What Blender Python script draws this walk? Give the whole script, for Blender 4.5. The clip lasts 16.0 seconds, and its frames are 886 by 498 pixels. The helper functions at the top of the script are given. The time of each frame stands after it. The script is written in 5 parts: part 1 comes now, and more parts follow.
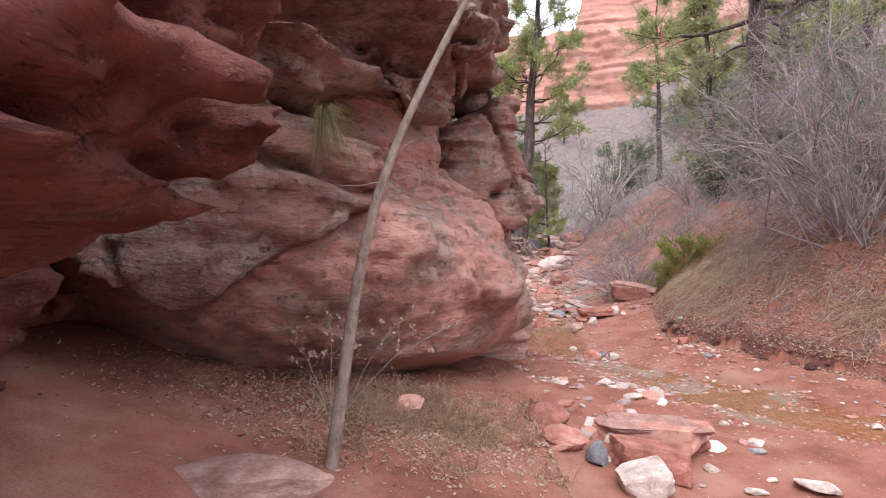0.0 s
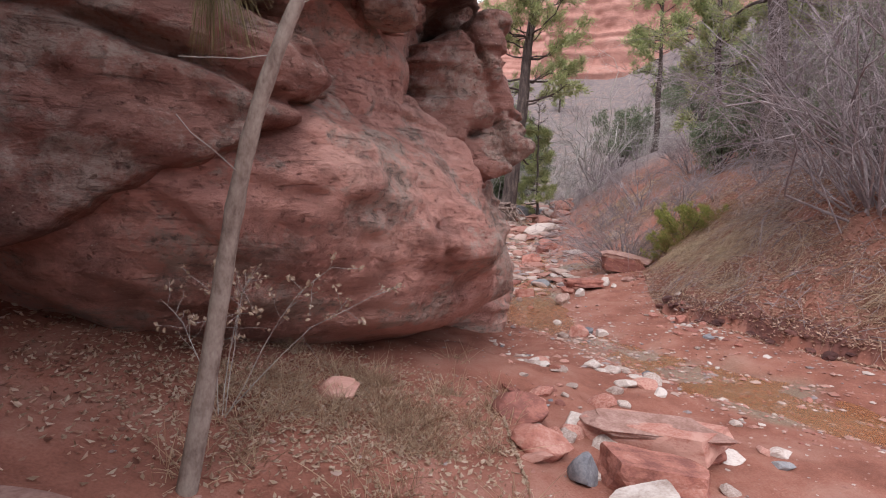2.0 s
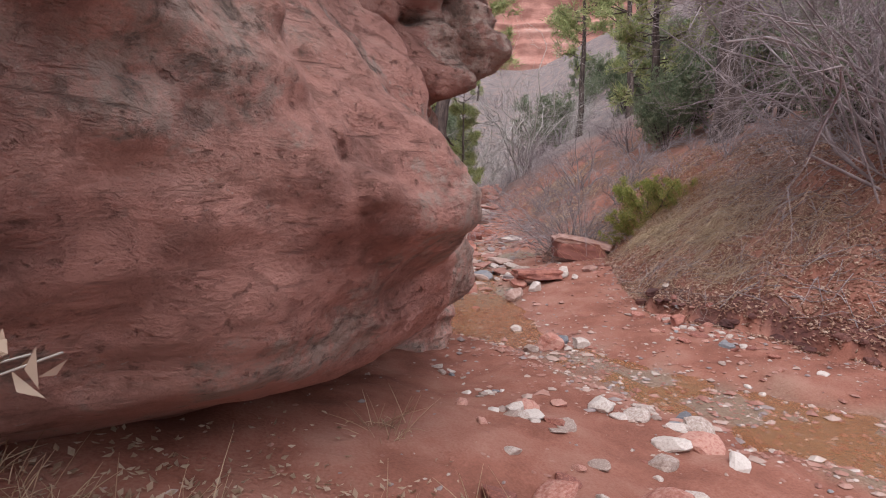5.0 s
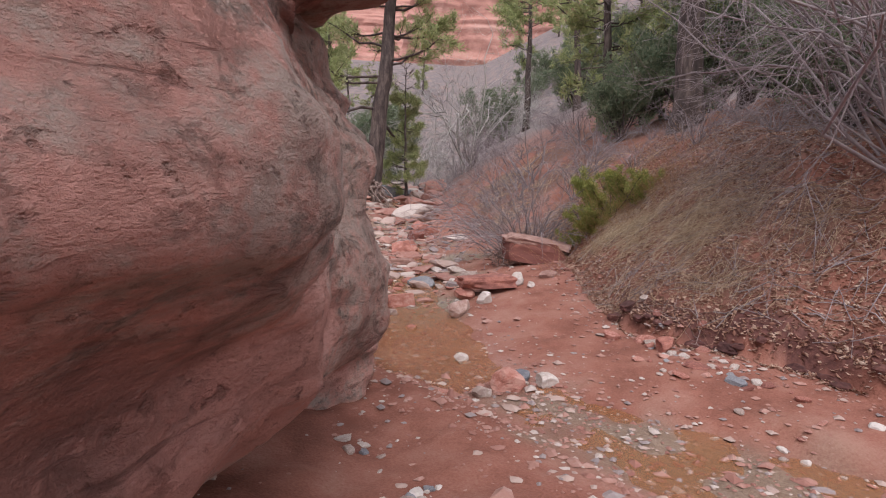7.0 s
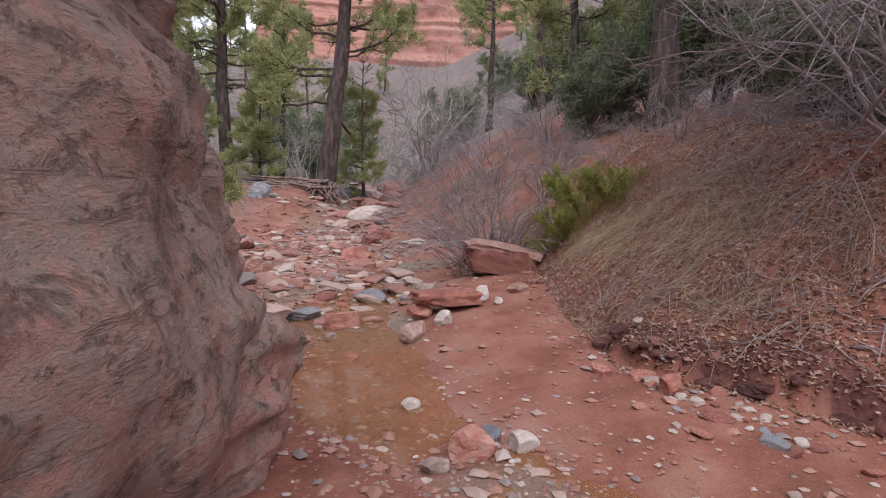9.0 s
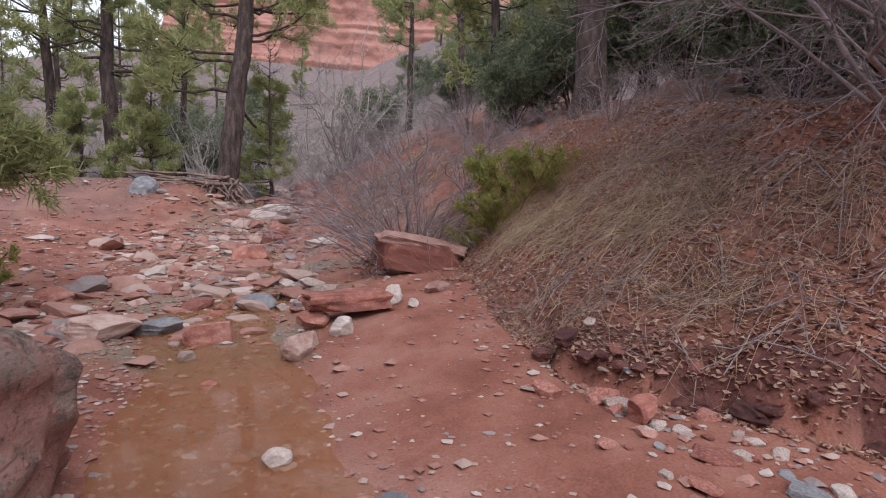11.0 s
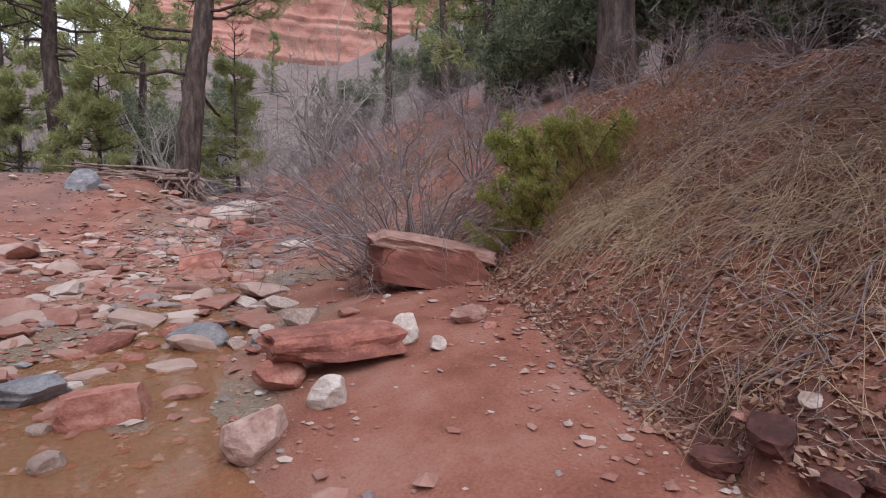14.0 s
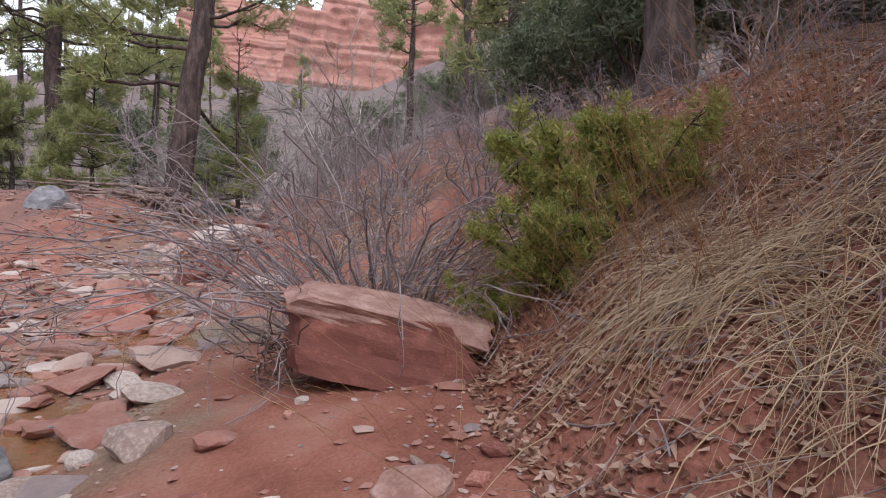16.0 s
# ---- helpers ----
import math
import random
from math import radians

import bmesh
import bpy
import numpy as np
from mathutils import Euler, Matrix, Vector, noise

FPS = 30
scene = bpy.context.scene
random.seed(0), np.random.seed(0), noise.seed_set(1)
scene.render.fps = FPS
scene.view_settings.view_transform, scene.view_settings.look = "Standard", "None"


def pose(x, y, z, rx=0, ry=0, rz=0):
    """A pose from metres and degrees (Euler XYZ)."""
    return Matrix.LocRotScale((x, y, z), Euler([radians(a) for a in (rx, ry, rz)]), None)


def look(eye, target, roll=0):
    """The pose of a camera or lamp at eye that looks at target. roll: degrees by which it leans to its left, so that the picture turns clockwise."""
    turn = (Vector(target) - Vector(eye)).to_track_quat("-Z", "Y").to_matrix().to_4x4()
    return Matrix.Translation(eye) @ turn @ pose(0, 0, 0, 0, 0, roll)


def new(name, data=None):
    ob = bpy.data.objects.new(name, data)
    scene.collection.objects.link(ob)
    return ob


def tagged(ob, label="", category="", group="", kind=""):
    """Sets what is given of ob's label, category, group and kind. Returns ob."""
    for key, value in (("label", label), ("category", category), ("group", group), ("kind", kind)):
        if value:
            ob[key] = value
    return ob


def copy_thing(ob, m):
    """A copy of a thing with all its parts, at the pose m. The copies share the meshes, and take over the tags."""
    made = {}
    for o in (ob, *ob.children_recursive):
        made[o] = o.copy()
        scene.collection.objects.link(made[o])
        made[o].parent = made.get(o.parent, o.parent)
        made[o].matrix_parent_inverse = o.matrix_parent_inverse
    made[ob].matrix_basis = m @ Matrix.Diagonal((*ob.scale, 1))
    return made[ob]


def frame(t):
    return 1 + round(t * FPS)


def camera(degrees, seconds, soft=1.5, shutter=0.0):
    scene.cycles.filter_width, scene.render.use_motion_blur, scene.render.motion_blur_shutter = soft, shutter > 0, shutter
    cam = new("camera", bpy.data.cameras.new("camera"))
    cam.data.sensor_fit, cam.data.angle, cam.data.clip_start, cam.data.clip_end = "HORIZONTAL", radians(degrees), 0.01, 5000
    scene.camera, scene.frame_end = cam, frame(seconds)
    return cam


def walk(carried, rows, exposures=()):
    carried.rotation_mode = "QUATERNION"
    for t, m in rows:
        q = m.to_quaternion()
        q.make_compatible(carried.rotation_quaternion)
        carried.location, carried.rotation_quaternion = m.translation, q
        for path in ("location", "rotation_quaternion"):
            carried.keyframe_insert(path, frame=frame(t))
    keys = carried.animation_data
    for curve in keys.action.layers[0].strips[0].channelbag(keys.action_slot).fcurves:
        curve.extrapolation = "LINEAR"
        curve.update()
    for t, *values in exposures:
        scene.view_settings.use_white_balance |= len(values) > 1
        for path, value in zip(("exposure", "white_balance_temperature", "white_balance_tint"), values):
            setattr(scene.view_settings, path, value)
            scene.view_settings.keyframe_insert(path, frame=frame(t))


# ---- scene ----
cam = camera(77.7, 16.0, 1.1)
METRES, EYE, TILT, LEAN, TURN = 15.0, 1.5, -1.0, 2.0, 0.0
ROWS = [
    (0.0, 0.0, 0.0, 0.0, -0.0, 0.0, -0.0),
    (0.5, 0.0082, 0.023, -0.0025, -5.06, -0.44, -0.46),
    (1.0, 0.0212, 0.047, -0.0081, -6.71, -1.55, -1.12),
    (1.5, 0.0216, 0.0744, -0.0095, -5.41, -3.53, -1.91),
    (2.0, 0.0221, 0.1042, -0.0147, -1.17, -3.52, -2.79),
    (2.5, 0.0252, 0.1389, -0.0216, 1.13, -3.77, -2.53),
    (3.0, 0.0244, 0.1715, -0.0257, 1.04, -3.62, -2.68),
    (3.5, 0.0268, 0.2075, -0.0312, -0.9, -3.77, -2.16),
    (4.0, 0.0219, 0.244, -0.0343, -4.0, -3.8, -2.32),
    (6.5, 0.058, 0.416, -0.039, -14.69, -4.2, -2.36),
    (7.0, 0.0706, 0.4445, -0.0385, -15.22, -4.07, -2.47),
    (7.5, 0.0853, 0.4678, -0.0366, -15.91, -3.88, -1.99),
    (8.0, 0.0941, 0.4922, -0.0354, -17.5, -3.75, -2.37),
    (10.5, 0.1412, 0.6065, -0.0531, -23.47, -3.06, -1.94),
    (11.0, 0.1587, 0.6309, -0.0576, -27.14, -2.53, -2.5),
    (11.5, 0.1729, 0.662, -0.059, -27.58, -2.39, -2.56),
    (12.0, 0.1719, 0.6824, -0.0562, -27.31, -1.98, -2.6),
    (12.5, 0.1704, 0.7077, -0.0598, -27.3, -1.98, -2.74),
    (13.0, 0.1687, 0.7331, -0.0585, -27.29, -2.23, -2.18),
    (13.5, 0.1715, 0.7548, -0.0564, -27.38, -2.1, -2.03),
    (14.0, 0.2005, 0.781, -0.0601, -29.65, -2.62, -1.85),
    (14.5, 0.2337, 0.8135, -0.0571, -33.14, -1.71, -2.15),
    (15.0, 0.2678, 0.8469, -0.0546, -33.89, 0.02, -2.6),
    (15.5, 0.2921, 0.8717, -0.0495, -33.54, 0.43, -2.43),
    (16.0, 0.3022, 0.9048, -0.047, -26.85, -0.11, -3.12),
]
walk(cam, [(t, pose(0, 0, EYE, TILT, LEAN, TURN) @ pose(METRES * x, METRES * y, METRES * z, 90 + pitch, roll, yaw)) for t, x, y, z, yaw, pitch, roll in ROWS],
     [(0.0, 0.72, 6500, 15), (1.0, 0.36, 6500, 15), (2.0, 0.28, 6500, 15), (4.0, 0.3, 6500, 14), (7.0, 0.2, 6450, 14), (10.5, -0.05, 6300, 15), (14.0, 0.0, 6300, 15), (16.0, 0.06, 6300, 14)])

# ---- light ----
world = bpy.data.worlds.new("sky")
scene.world = world
world.use_nodes = True
wn, wl = world.node_tree.nodes, world.node_tree.links
sky = wn.new("ShaderNodeTexSky")
sky.sky_type, sky.sun_disc = "NISHITA", False
sky.sun_elevation, sky.sun_rotation = radians(54), radians(190)
sky.air_density, sky.dust_density = 1.0, 4.0
wn["Background"].inputs["Strength"].default_value = 0.15
cloud = wn.new("ShaderNodeMix")
cloud.data_type = "RGBA"
cloud.inputs["Factor"].default_value = 0.8
cloud.inputs["B"].default_value = (9.6, 9.9, 10.8, 1)
wl.new(sky.outputs[0], cloud.inputs["A"])
wl.new(cloud.outputs["Result"], wn["Background"].inputs["Color"])
sun = new("sun", bpy.data.lights.new("sun", "SUN"))
sun.data.energy, sun.data.angle, sun.data.color = 1.8, radians(40), (1.0, 0.97, 0.95)
sun.matrix_world = look((-6, -33, 46), (0, 0, 0))

# ---- materials ----
def material(name, colours, scale=3.0, stretch=(1, 1, 1), rough=0.85, bump=0.3, fine=40.0, speck=None, space="Object", stops=(0.3, 0.5, 0.7), per_object=0.0, depth=0.02):
    """A rough natural surface: two scales of colour noise, grain and relief."""
    m = bpy.data.materials.new(name)
    m.use_nodes = True
    n, l = m.node_tree.nodes, m.node_tree.links
    b = n["Principled BSDF"]
    b.inputs["Roughness"].default_value = rough
    b.inputs["Specular IOR Level"].default_value = 0.25
    tc = n.new("ShaderNodeTexCoord")
    mp = n.new("ShaderNodeMapping")
    mp.inputs["Scale"].default_value = stretch
    l.new(tc.outputs[space], mp.inputs["Vector"])
    big = n.new("ShaderNodeTexNoise")
    big.inputs["Scale"].default_value, big.inputs["Detail"].default_value, big.inputs["Roughness"].default_value = scale, 6, 0.62
    small = n.new("ShaderNodeTexNoise")
    small.inputs["Scale"].default_value, small.inputs["Detail"].default_value = fine, 4
    for t in (big, small):
        l.new(mp.outputs[0], t.inputs["Vector"])
    add = n.new("ShaderNodeMath")
    add.operation = "MULTIPLY_ADD"
    l.new(small.outputs["Fac"], add.inputs[0])
    add.inputs[1].default_value = 0.35
    l.new(big.outputs["Fac"], add.inputs[2])
    sub = n.new("ShaderNodeMath")
    sub.operation = "SUBTRACT"
    l.new(add.outputs[0], sub.inputs[0])
    sub.inputs[1].default_value = 0.175
    fac = sub.outputs[0]
    if per_object:
        info = n.new("ShaderNodeObjectInfo")
        mr = n.new("ShaderNodeMath")
        mr.operation = "MULTIPLY_ADD"
        l.new(info.outputs["Random"], mr.inputs[0])
        mr.inputs[1].default_value = per_object
        l.new(fac, mr.inputs[2])
        ms = n.new("ShaderNodeMath")
        ms.operation = "SUBTRACT"
        l.new(mr.outputs[0], ms.inputs[0])
        ms.inputs[1].default_value = per_object / 2
        fac = ms.outputs[0]
    ramp = n.new("ShaderNodeValToRGB")
    while len(ramp.color_ramp.elements) < len(colours):
        ramp.color_ramp.elements.new(0.5)
    for e, c, s in zip(ramp.color_ramp.elements, colours, stops):
        e.position, e.color = s, (*c, 1)
    l.new(fac, ramp.inputs["Fac"])
    out = ramp.outputs["Color"]
    if speck:
        colour, size, amount = speck
        sp = n.new("ShaderNodeTexNoise")
        sp.inputs["Scale"].default_value, sp.inputs["Detail"].default_value, sp.inputs["Roughness"].default_value = size, 5, 0.7
        l.new(tc.outputs[space], sp.inputs["Vector"])
        mask = n.new("ShaderNodeMapRange")
        mask.inputs["From Min"].default_value, mask.inputs["From Max"].default_value = 1 - amount, 1 - amount + 0.12
        l.new(sp.outputs["Fac"], mask.inputs["Value"])
        mix = n.new("ShaderNodeMix")
        mix.data_type = "RGBA"
        l.new(mask.outputs[0], mix.inputs["Factor"])
        l.new(out, mix.inputs["A"])
        mix.inputs["B"].default_value = (*colour, 1)
        out = mix.outputs["Result"]
    l.new(out, b.inputs["Base Color"])
    bm_ = n.new("ShaderNodeBump")
    bm_.inputs["Strength"].default_value, bm_.inputs["Distance"].default_value = bump, depth
    l.new(add.outputs[0], bm_.inputs["Height"])
    l.new(bm_.outputs[0], b.inputs["Normal"])
    return m


def leafy(name, colours, rough=0.6):
    """Thin leaves or needles: colour varies from piece to piece, and light shines through a little."""
    m = bpy.data.materials.new(name)
    m.use_nodes = True
    n, l = m.node_tree.nodes, m.node_tree.links
    b = n["Principled BSDF"]
    geo = n.new("ShaderNodeNewGeometry")
    ramp = n.new("ShaderNodeValToRGB")
    while len(ramp.color_ramp.elements) < len(colours):
        ramp.color_ramp.elements.new(0.5)
    for i, (e, c) in enumerate(zip(ramp.color_ramp.elements, colours)):
        e.position, e.color = i / (len(colours) - 1), (*c, 1)
    l.new(geo.outputs["Random Per Island"], ramp.inputs["Fac"])
    l.new(ramp.outputs["Color"], b.inputs["Base Color"])
    b.inputs["Roughness"].default_value = rough
    b.inputs["Specular IOR Level"].default_value = 0.2
    tr = n.new("ShaderNodeBsdfTranslucent")
    l.new(ramp.outputs["Color"], tr.inputs["Color"])
    mix = n.new("ShaderNodeMixShader")
    mix.inputs[0].default_value = 0.35
    l.new(b.outputs[0], mix.inputs[1])
    l.new(tr.outputs[0], mix.inputs[2])
    l.new(mix.outputs[0], n["Material Output"].inputs["Surface"])
    return m


def sandstone(name, low, mid, high, lichen, lichen_amount, lichen_size=1.1, zone=None):
    """Bedded sandstone: streaks along the dip, dark desert varnish, lichen crust, pits and grain; zone is a stretch of y with a thicker crust."""
    m = bpy.data.materials.new(name)
    m.use_nodes = True
    n, l = m.node_tree.nodes, m.node_tree.links
    b = n["Principled BSDF"]
    b.inputs["Roughness"].default_value, b.inputs["Specular IOR Level"].default_value = 0.85, 0.2
    tc = n.new("ShaderNodeTexCoord")

    def tex(scale, stretch=(1, 1, 1), turn_=(0, 0, 0), detail=8, rough=0.65, warp=0.0):
        mp = n.new("ShaderNodeMapping")
        mp.inputs["Scale"].default_value, mp.inputs["Rotation"].default_value = stretch, [radians(a) for a in turn_]
        l.new(tc.outputs["Object"], mp.inputs["Vector"])
        t = n.new("ShaderNodeTexNoise")
        t.inputs["Scale"].default_value, t.inputs["Detail"].default_value, t.inputs["Roughness"].default_value, t.inputs["Distortion"].default_value = scale, detail, rough, warp
        l.new(mp.outputs[0], t.inputs["Vector"])
        return t.outputs["Fac"]

    def remap(v, a, c, lo=0.0, hi=1.0):
        r = n.new("ShaderNodeMapRange")
        for k, x in (("From Min", a), ("From Max", c), ("To Min", lo), ("To Max", hi)):
            r.inputs[k].default_value = x
        l.new(v, r.inputs["Value"])
        return r.outputs[0]

    def calc(op, a, c):
        r = n.new("ShaderNodeMath")
        r.operation = op
        for i, v in enumerate((a, c)):
            if isinstance(v, (int, float)):
                r.inputs[i].default_value = v
            else:
                l.new(v, r.inputs[i])
        return r.outputs[0]

    def blend(a, c, f, kind="MIX"):
        r = n.new("ShaderNodeMix")
        r.data_type, r.blend_type = "RGBA", kind
        for sock, v in (("A", a), ("B", c)):
            if isinstance(v, tuple):
                r.inputs[sock].default_value = (*v, 1)
            else:
                l.new(v, r.inputs[sock])
        if isinstance(f, (int, float)):
            r.inputs["Factor"].default_value = f
        else:
            l.new(f, r.inputs["Factor"])
        return r.outputs["Result"]

    big = tex(0.55, (1, 1, 1.6), detail=6)
    streak = tex(1.9, (0.45, 0.45, 3.6), (16, 8, 0), 9, 0.7, 1.2)
    fine = tex(34, detail=6, rough=0.75)
    ramp = n.new("ShaderNodeValToRGB")
    ramp.color_ramp.elements.new(0.5)
    for e, c, s in zip(ramp.color_ramp.elements, (low, mid, high), (0.3, 0.5, 0.68)):
        e.position, e.color = s, (*c, 1)
    l.new(calc("ADD", calc("MULTIPLY", big, 0.7), calc("MULTIPLY", streak, 0.3)), ramp.inputs["Fac"])
    col = ramp.outputs["Color"]
    patch = tex(lichen_size, (1, 1, 1.3), detail=7, rough=0.72)
    if zone:
        sep = n.new("ShaderNodeSeparateXYZ")
        l.new(tc.outputs["Object"], sep.inputs[0])
        band = calc("MULTIPLY", remap(sep.outputs["Y"], zone[0], zone[1]), remap(calc("ADD", sep.outputs["Z"], calc("MULTIPLY", big, 1.2)), zone[2], zone[2] + 0.5))
        patch = calc("ADD", patch, calc("MULTIPLY", band, 0.3))
    crust = calc("MULTIPLY", remap(patch, 1 - lichen_amount, 1.06 - lichen_amount), remap(tex(9, detail=9, rough=0.8), 0.36, 0.54))
    col = blend(col, lichen, calc("MULTIPLY", crust, 0.9))
    blotch = remap(tex(6.5, (1, 1, 1.25), (30, 20, 0), 8, 0.75, 0.6), 0.53, 0.60)
    col = blend(col, tuple(v * 0.42 for v in lichen), calc("MULTIPLY", calc("MULTIPLY", blotch, crust), 0.75))
    flake = remap(tex(3.2, (0.5, 0.5, 4.5), (38, 24, 0), 7, 0.7, 0.8), 0.60, 0.66)
    col = blend(col, tuple(v * 0.38 for v in mid), calc("MULTIPLY", flake, 0.4))
    varnish = remap(tex(0.8, (1, 1, 0.8), (0, 0, 40), 9, 0.75), 0.51, 0.61)
    col = blend(col, tuple(v * 0.45 for v in mid), calc("MULTIPLY", varnish, 0.72))
    pit = remap(tex(15, (1, 1, 1.2), detail=6, rough=0.65), 0.31, 0.40, 1.0, 0.0)
    col = blend(col, tuple(v * 0.35 for v in mid), calc("MULTIPLY", pit, 0.6))
    chip = remap(tex(26, (1, 1, 1.5), (20, 0, 30), 5, 0.6), 0.66, 0.72)
    col = blend(col, tuple(min(v * 1.2 + 0.1, 1) for v in lichen), calc("MULTIPLY", calc("MULTIPLY", chip, 0.85), remap(big, 0.42, 0.52)))
    col = blend(col, (0.5, 0.5, 0.5), remap(fine, 0.25, 0.75, 0.0, 0.28), "SOFT_LIGHT")
    l.new(col, b.inputs["Base Color"])
    height = calc("ADD", calc("MULTIPLY", streak, 0.3), calc("ADD", calc("MULTIPLY", fine, 0.35), calc("MULTIPLY", tex(7, (1, 1, 2), detail=8, rough=0.7), 0.8)))
    height = calc("SUBTRACT", calc("SUBTRACT", height, calc("MULTIPLY", pit, 0.5)), calc("ADD", calc("MULTIPLY", flake, 0.35), calc("MULTIPLY", blotch, 0.18)))
    bp = n.new("ShaderNodeBump")
    bp.inputs["Strength"].default_value, bp.inputs["Distance"].default_value = 1.0, 0.08
    l.new(height, bp.inputs["Height"])
    l.new(bp.outputs[0], b.inputs["Normal"])
    return m


M_ROCK = sandstone("red_sandstone", (0.35, 0.16, 0.13), (0.55, 0.285, 0.235), (0.64, 0.40, 0.335), (0.40, 0.315, 0.27), 0.50, zone=(8.6, 10.2, 0.2))
M_ROCK_GREY = sandstone("lichen_sandstone", (0.19, 0.085, 0.07), (0.33, 0.165, 0.135), (0.43, 0.25, 0.205), (0.40, 0.31, 0.265), 0.54)
# Darker red sandstone, used over the whole rock ledge.
M_ROCK_DARK = sandstone("dark_sandstone", (0.15, 0.06, 0.052), (0.28, 0.11, 0.092), (0.37, 0.17, 0.138), (0.28, 0.18, 0.15), 0.42)
M_CLIFF = material("cliff_sandstone", [(0.27, 0.135, 0.11), (0.40, 0.20, 0.16), (0.47, 0.29, 0.24)], 0.05, (1, 1, 5.0), 0.9, 0.6, 1.1, depth=1.0)
M_STONE = material("red_stone", [(0.20, 0.08, 0.065), (0.36, 0.15, 0.115), (0.48, 0.27, 0.22)], 5, (1, 1, 1.5), 0.85, 0.5, 45, per_object=0.45)
M_PALE = material("pale_stone", [(0.29, 0.215, 0.185), (0.45, 0.375, 0.335), (0.58, 0.52, 0.48)], 6, (1, 1, 1), 0.8, 0.4, 50, per_object=0.5)
M_PINK = material("pinkish_stone", [(0.24, 0.13, 0.105), (0.36, 0.22, 0.185), (0.5, 0.37, 0.32)], 5, (1, 1, 1.5), 0.85, 0.5, 45, per_object=0.4)
M_BLUE = material("blue_grey_stone", [(0.12, 0.12, 0.135), (0.20, 0.20, 0.215), (0.3, 0.295, 0.3)], 6, (1, 1, 1), 0.75, 0.3, 50, per_object=0.4)
M_DAMP = material("damp_earth", [(0.06, 0.026, 0.024), (0.11, 0.046, 0.04), (0.17, 0.078, 0.064)], 6, (1, 1, 1), 0.85, 0.8, 40, per_object=0.3)
M_BARK = material("ponderosa_bark", [(0.028, 0.021, 0.02), (0.075, 0.055, 0.05), (0.15, 0.115, 0.10)], 7, (1, 1, 0.22), 0.95, 0.9, 40, depth=0.04)
M_SAPLING = material("sapling_bark", [(0.14, 0.10, 0.085), (0.25, 0.2, 0.17), (0.34, 0.29, 0.25)], 14, (1, 1, 0.5), 0.9, 0.4, 70, depth=0.006)
M_TWIG = material("grey_twigs", [(0.16, 0.13, 0.135), (0.27, 0.225, 0.23), (0.41, 0.355, 0.355)], 2.5, (1, 1, 1), 0.9, 0.1, 30)
M_TWIG_PALE = material("pale_twigs", [(0.3, 0.27, 0.25), (0.42, 0.39, 0.36), (0.52, 0.49, 0.46)], 2.5, (1, 1, 1), 0.9, 0.1, 30)
M_ROOT = material("dry_roots", [(0.09, 0.06, 0.055), (0.2, 0.14, 0.12), (0.31, 0.24, 0.2)], 5, (1, 1, 1), 0.9, 0.2, 40)
M_NEEDLE = leafy("pine_needles", [(0.18, 0.22, 0.095), (0.30, 0.34, 0.145), (0.42, 0.44, 0.20), (0.33, 0.30, 0.17)])
M_JUNIPER = leafy("juniper_leaves", [(0.11, 0.145, 0.085), (0.18, 0.215, 0.13), (0.25, 0.27, 0.18)])
M_SHRUB = leafy("shrub_leaves", [(0.17, 0.21, 0.055), (0.28, 0.31, 0.085), (0.43, 0.39, 0.13)])
M_STRAW = leafy("dry_straw", [(0.28, 0.165, 0.115), (0.46, 0.31, 0.21), (0.66, 0.52, 0.37), (0.40, 0.22, 0.14)])
M_STRAW_PALE = leafy("bleached_straw", [(0.38, 0.26, 0.16), (0.54, 0.41, 0.27), (0.68, 0.56, 0.40)])
M_LITTER = leafy("dead_leaves", [(0.17, 0.08, 0.06), (0.31, 0.16, 0.115), (0.44, 0.27, 0.195), (0.60, 0.46, 0.37)])
M_GREYBRUSH = leafy("fine_twigs", [(0.22, 0.18, 0.175), (0.34, 0.29, 0.28), (0.46, 0.40, 0.38), (0.28, 0.19, 0.16)])

# ---- shapes ----
def vnoise(x, y, z, seed=0):
    """Smooth value noise from -1 to 1 on arrays."""
    x, y, z = np.broadcast_arrays(np.asarray(x, np.float32), np.asarray(y, np.float32), np.asarray(z, np.float32))
    fx, fy, fz = np.floor(x), np.floor(y), np.floor(z)
    u, v, w = x - fx, y - fy, z - fz
    u, v, w = u * u * (3 - 2 * u), v * v * (3 - 2 * v), w * w * (3 - 2 * w)
    hx, hy, hz = (a.astype(np.int32).astype(np.uint32) * np.uint32(k) for a, k in ((fx, 374761393), (fy, 668265263), (fz, 2147483647)))
    hx = hx + np.uint32(seed * 1274126177 & 0xFFFFFFFF)
    kx, ky, kz = np.uint32(374761393), np.uint32(668265263), np.uint32(2147483647)
    layers = []
    for c in (hz, hz + kz):
        rows = []
        for b in (hy, hy + ky):
            ends = []
            for a in (hx, hx + kx):
                h = a + b + c
                h = (h ^ (h >> np.uint32(13))) * np.uint32(1274126177)
                ends.append(((h ^ (h >> np.uint32(16))) & np.uint32(0xFFFF)).astype(np.float32))
            rows.append(ends[0] + u * (ends[1] - ends[0]))
        layers.append(rows[0] + v * (rows[1] - rows[0]))
    return (layers[0] + w * (layers[1] - layers[0])) / np.float32(32767.5) - np.float32(1.0)


def fbm(x, y, z, octaves=3, seed=0, gain=0.5):
    out, amp = 0.0, 1.0
    for o in range(octaves):
        out = out + amp * vnoise(x * 2 ** o, y * 2 ** o, z * 2 ** o, seed + o * 17)
        amp *= gain
    return out


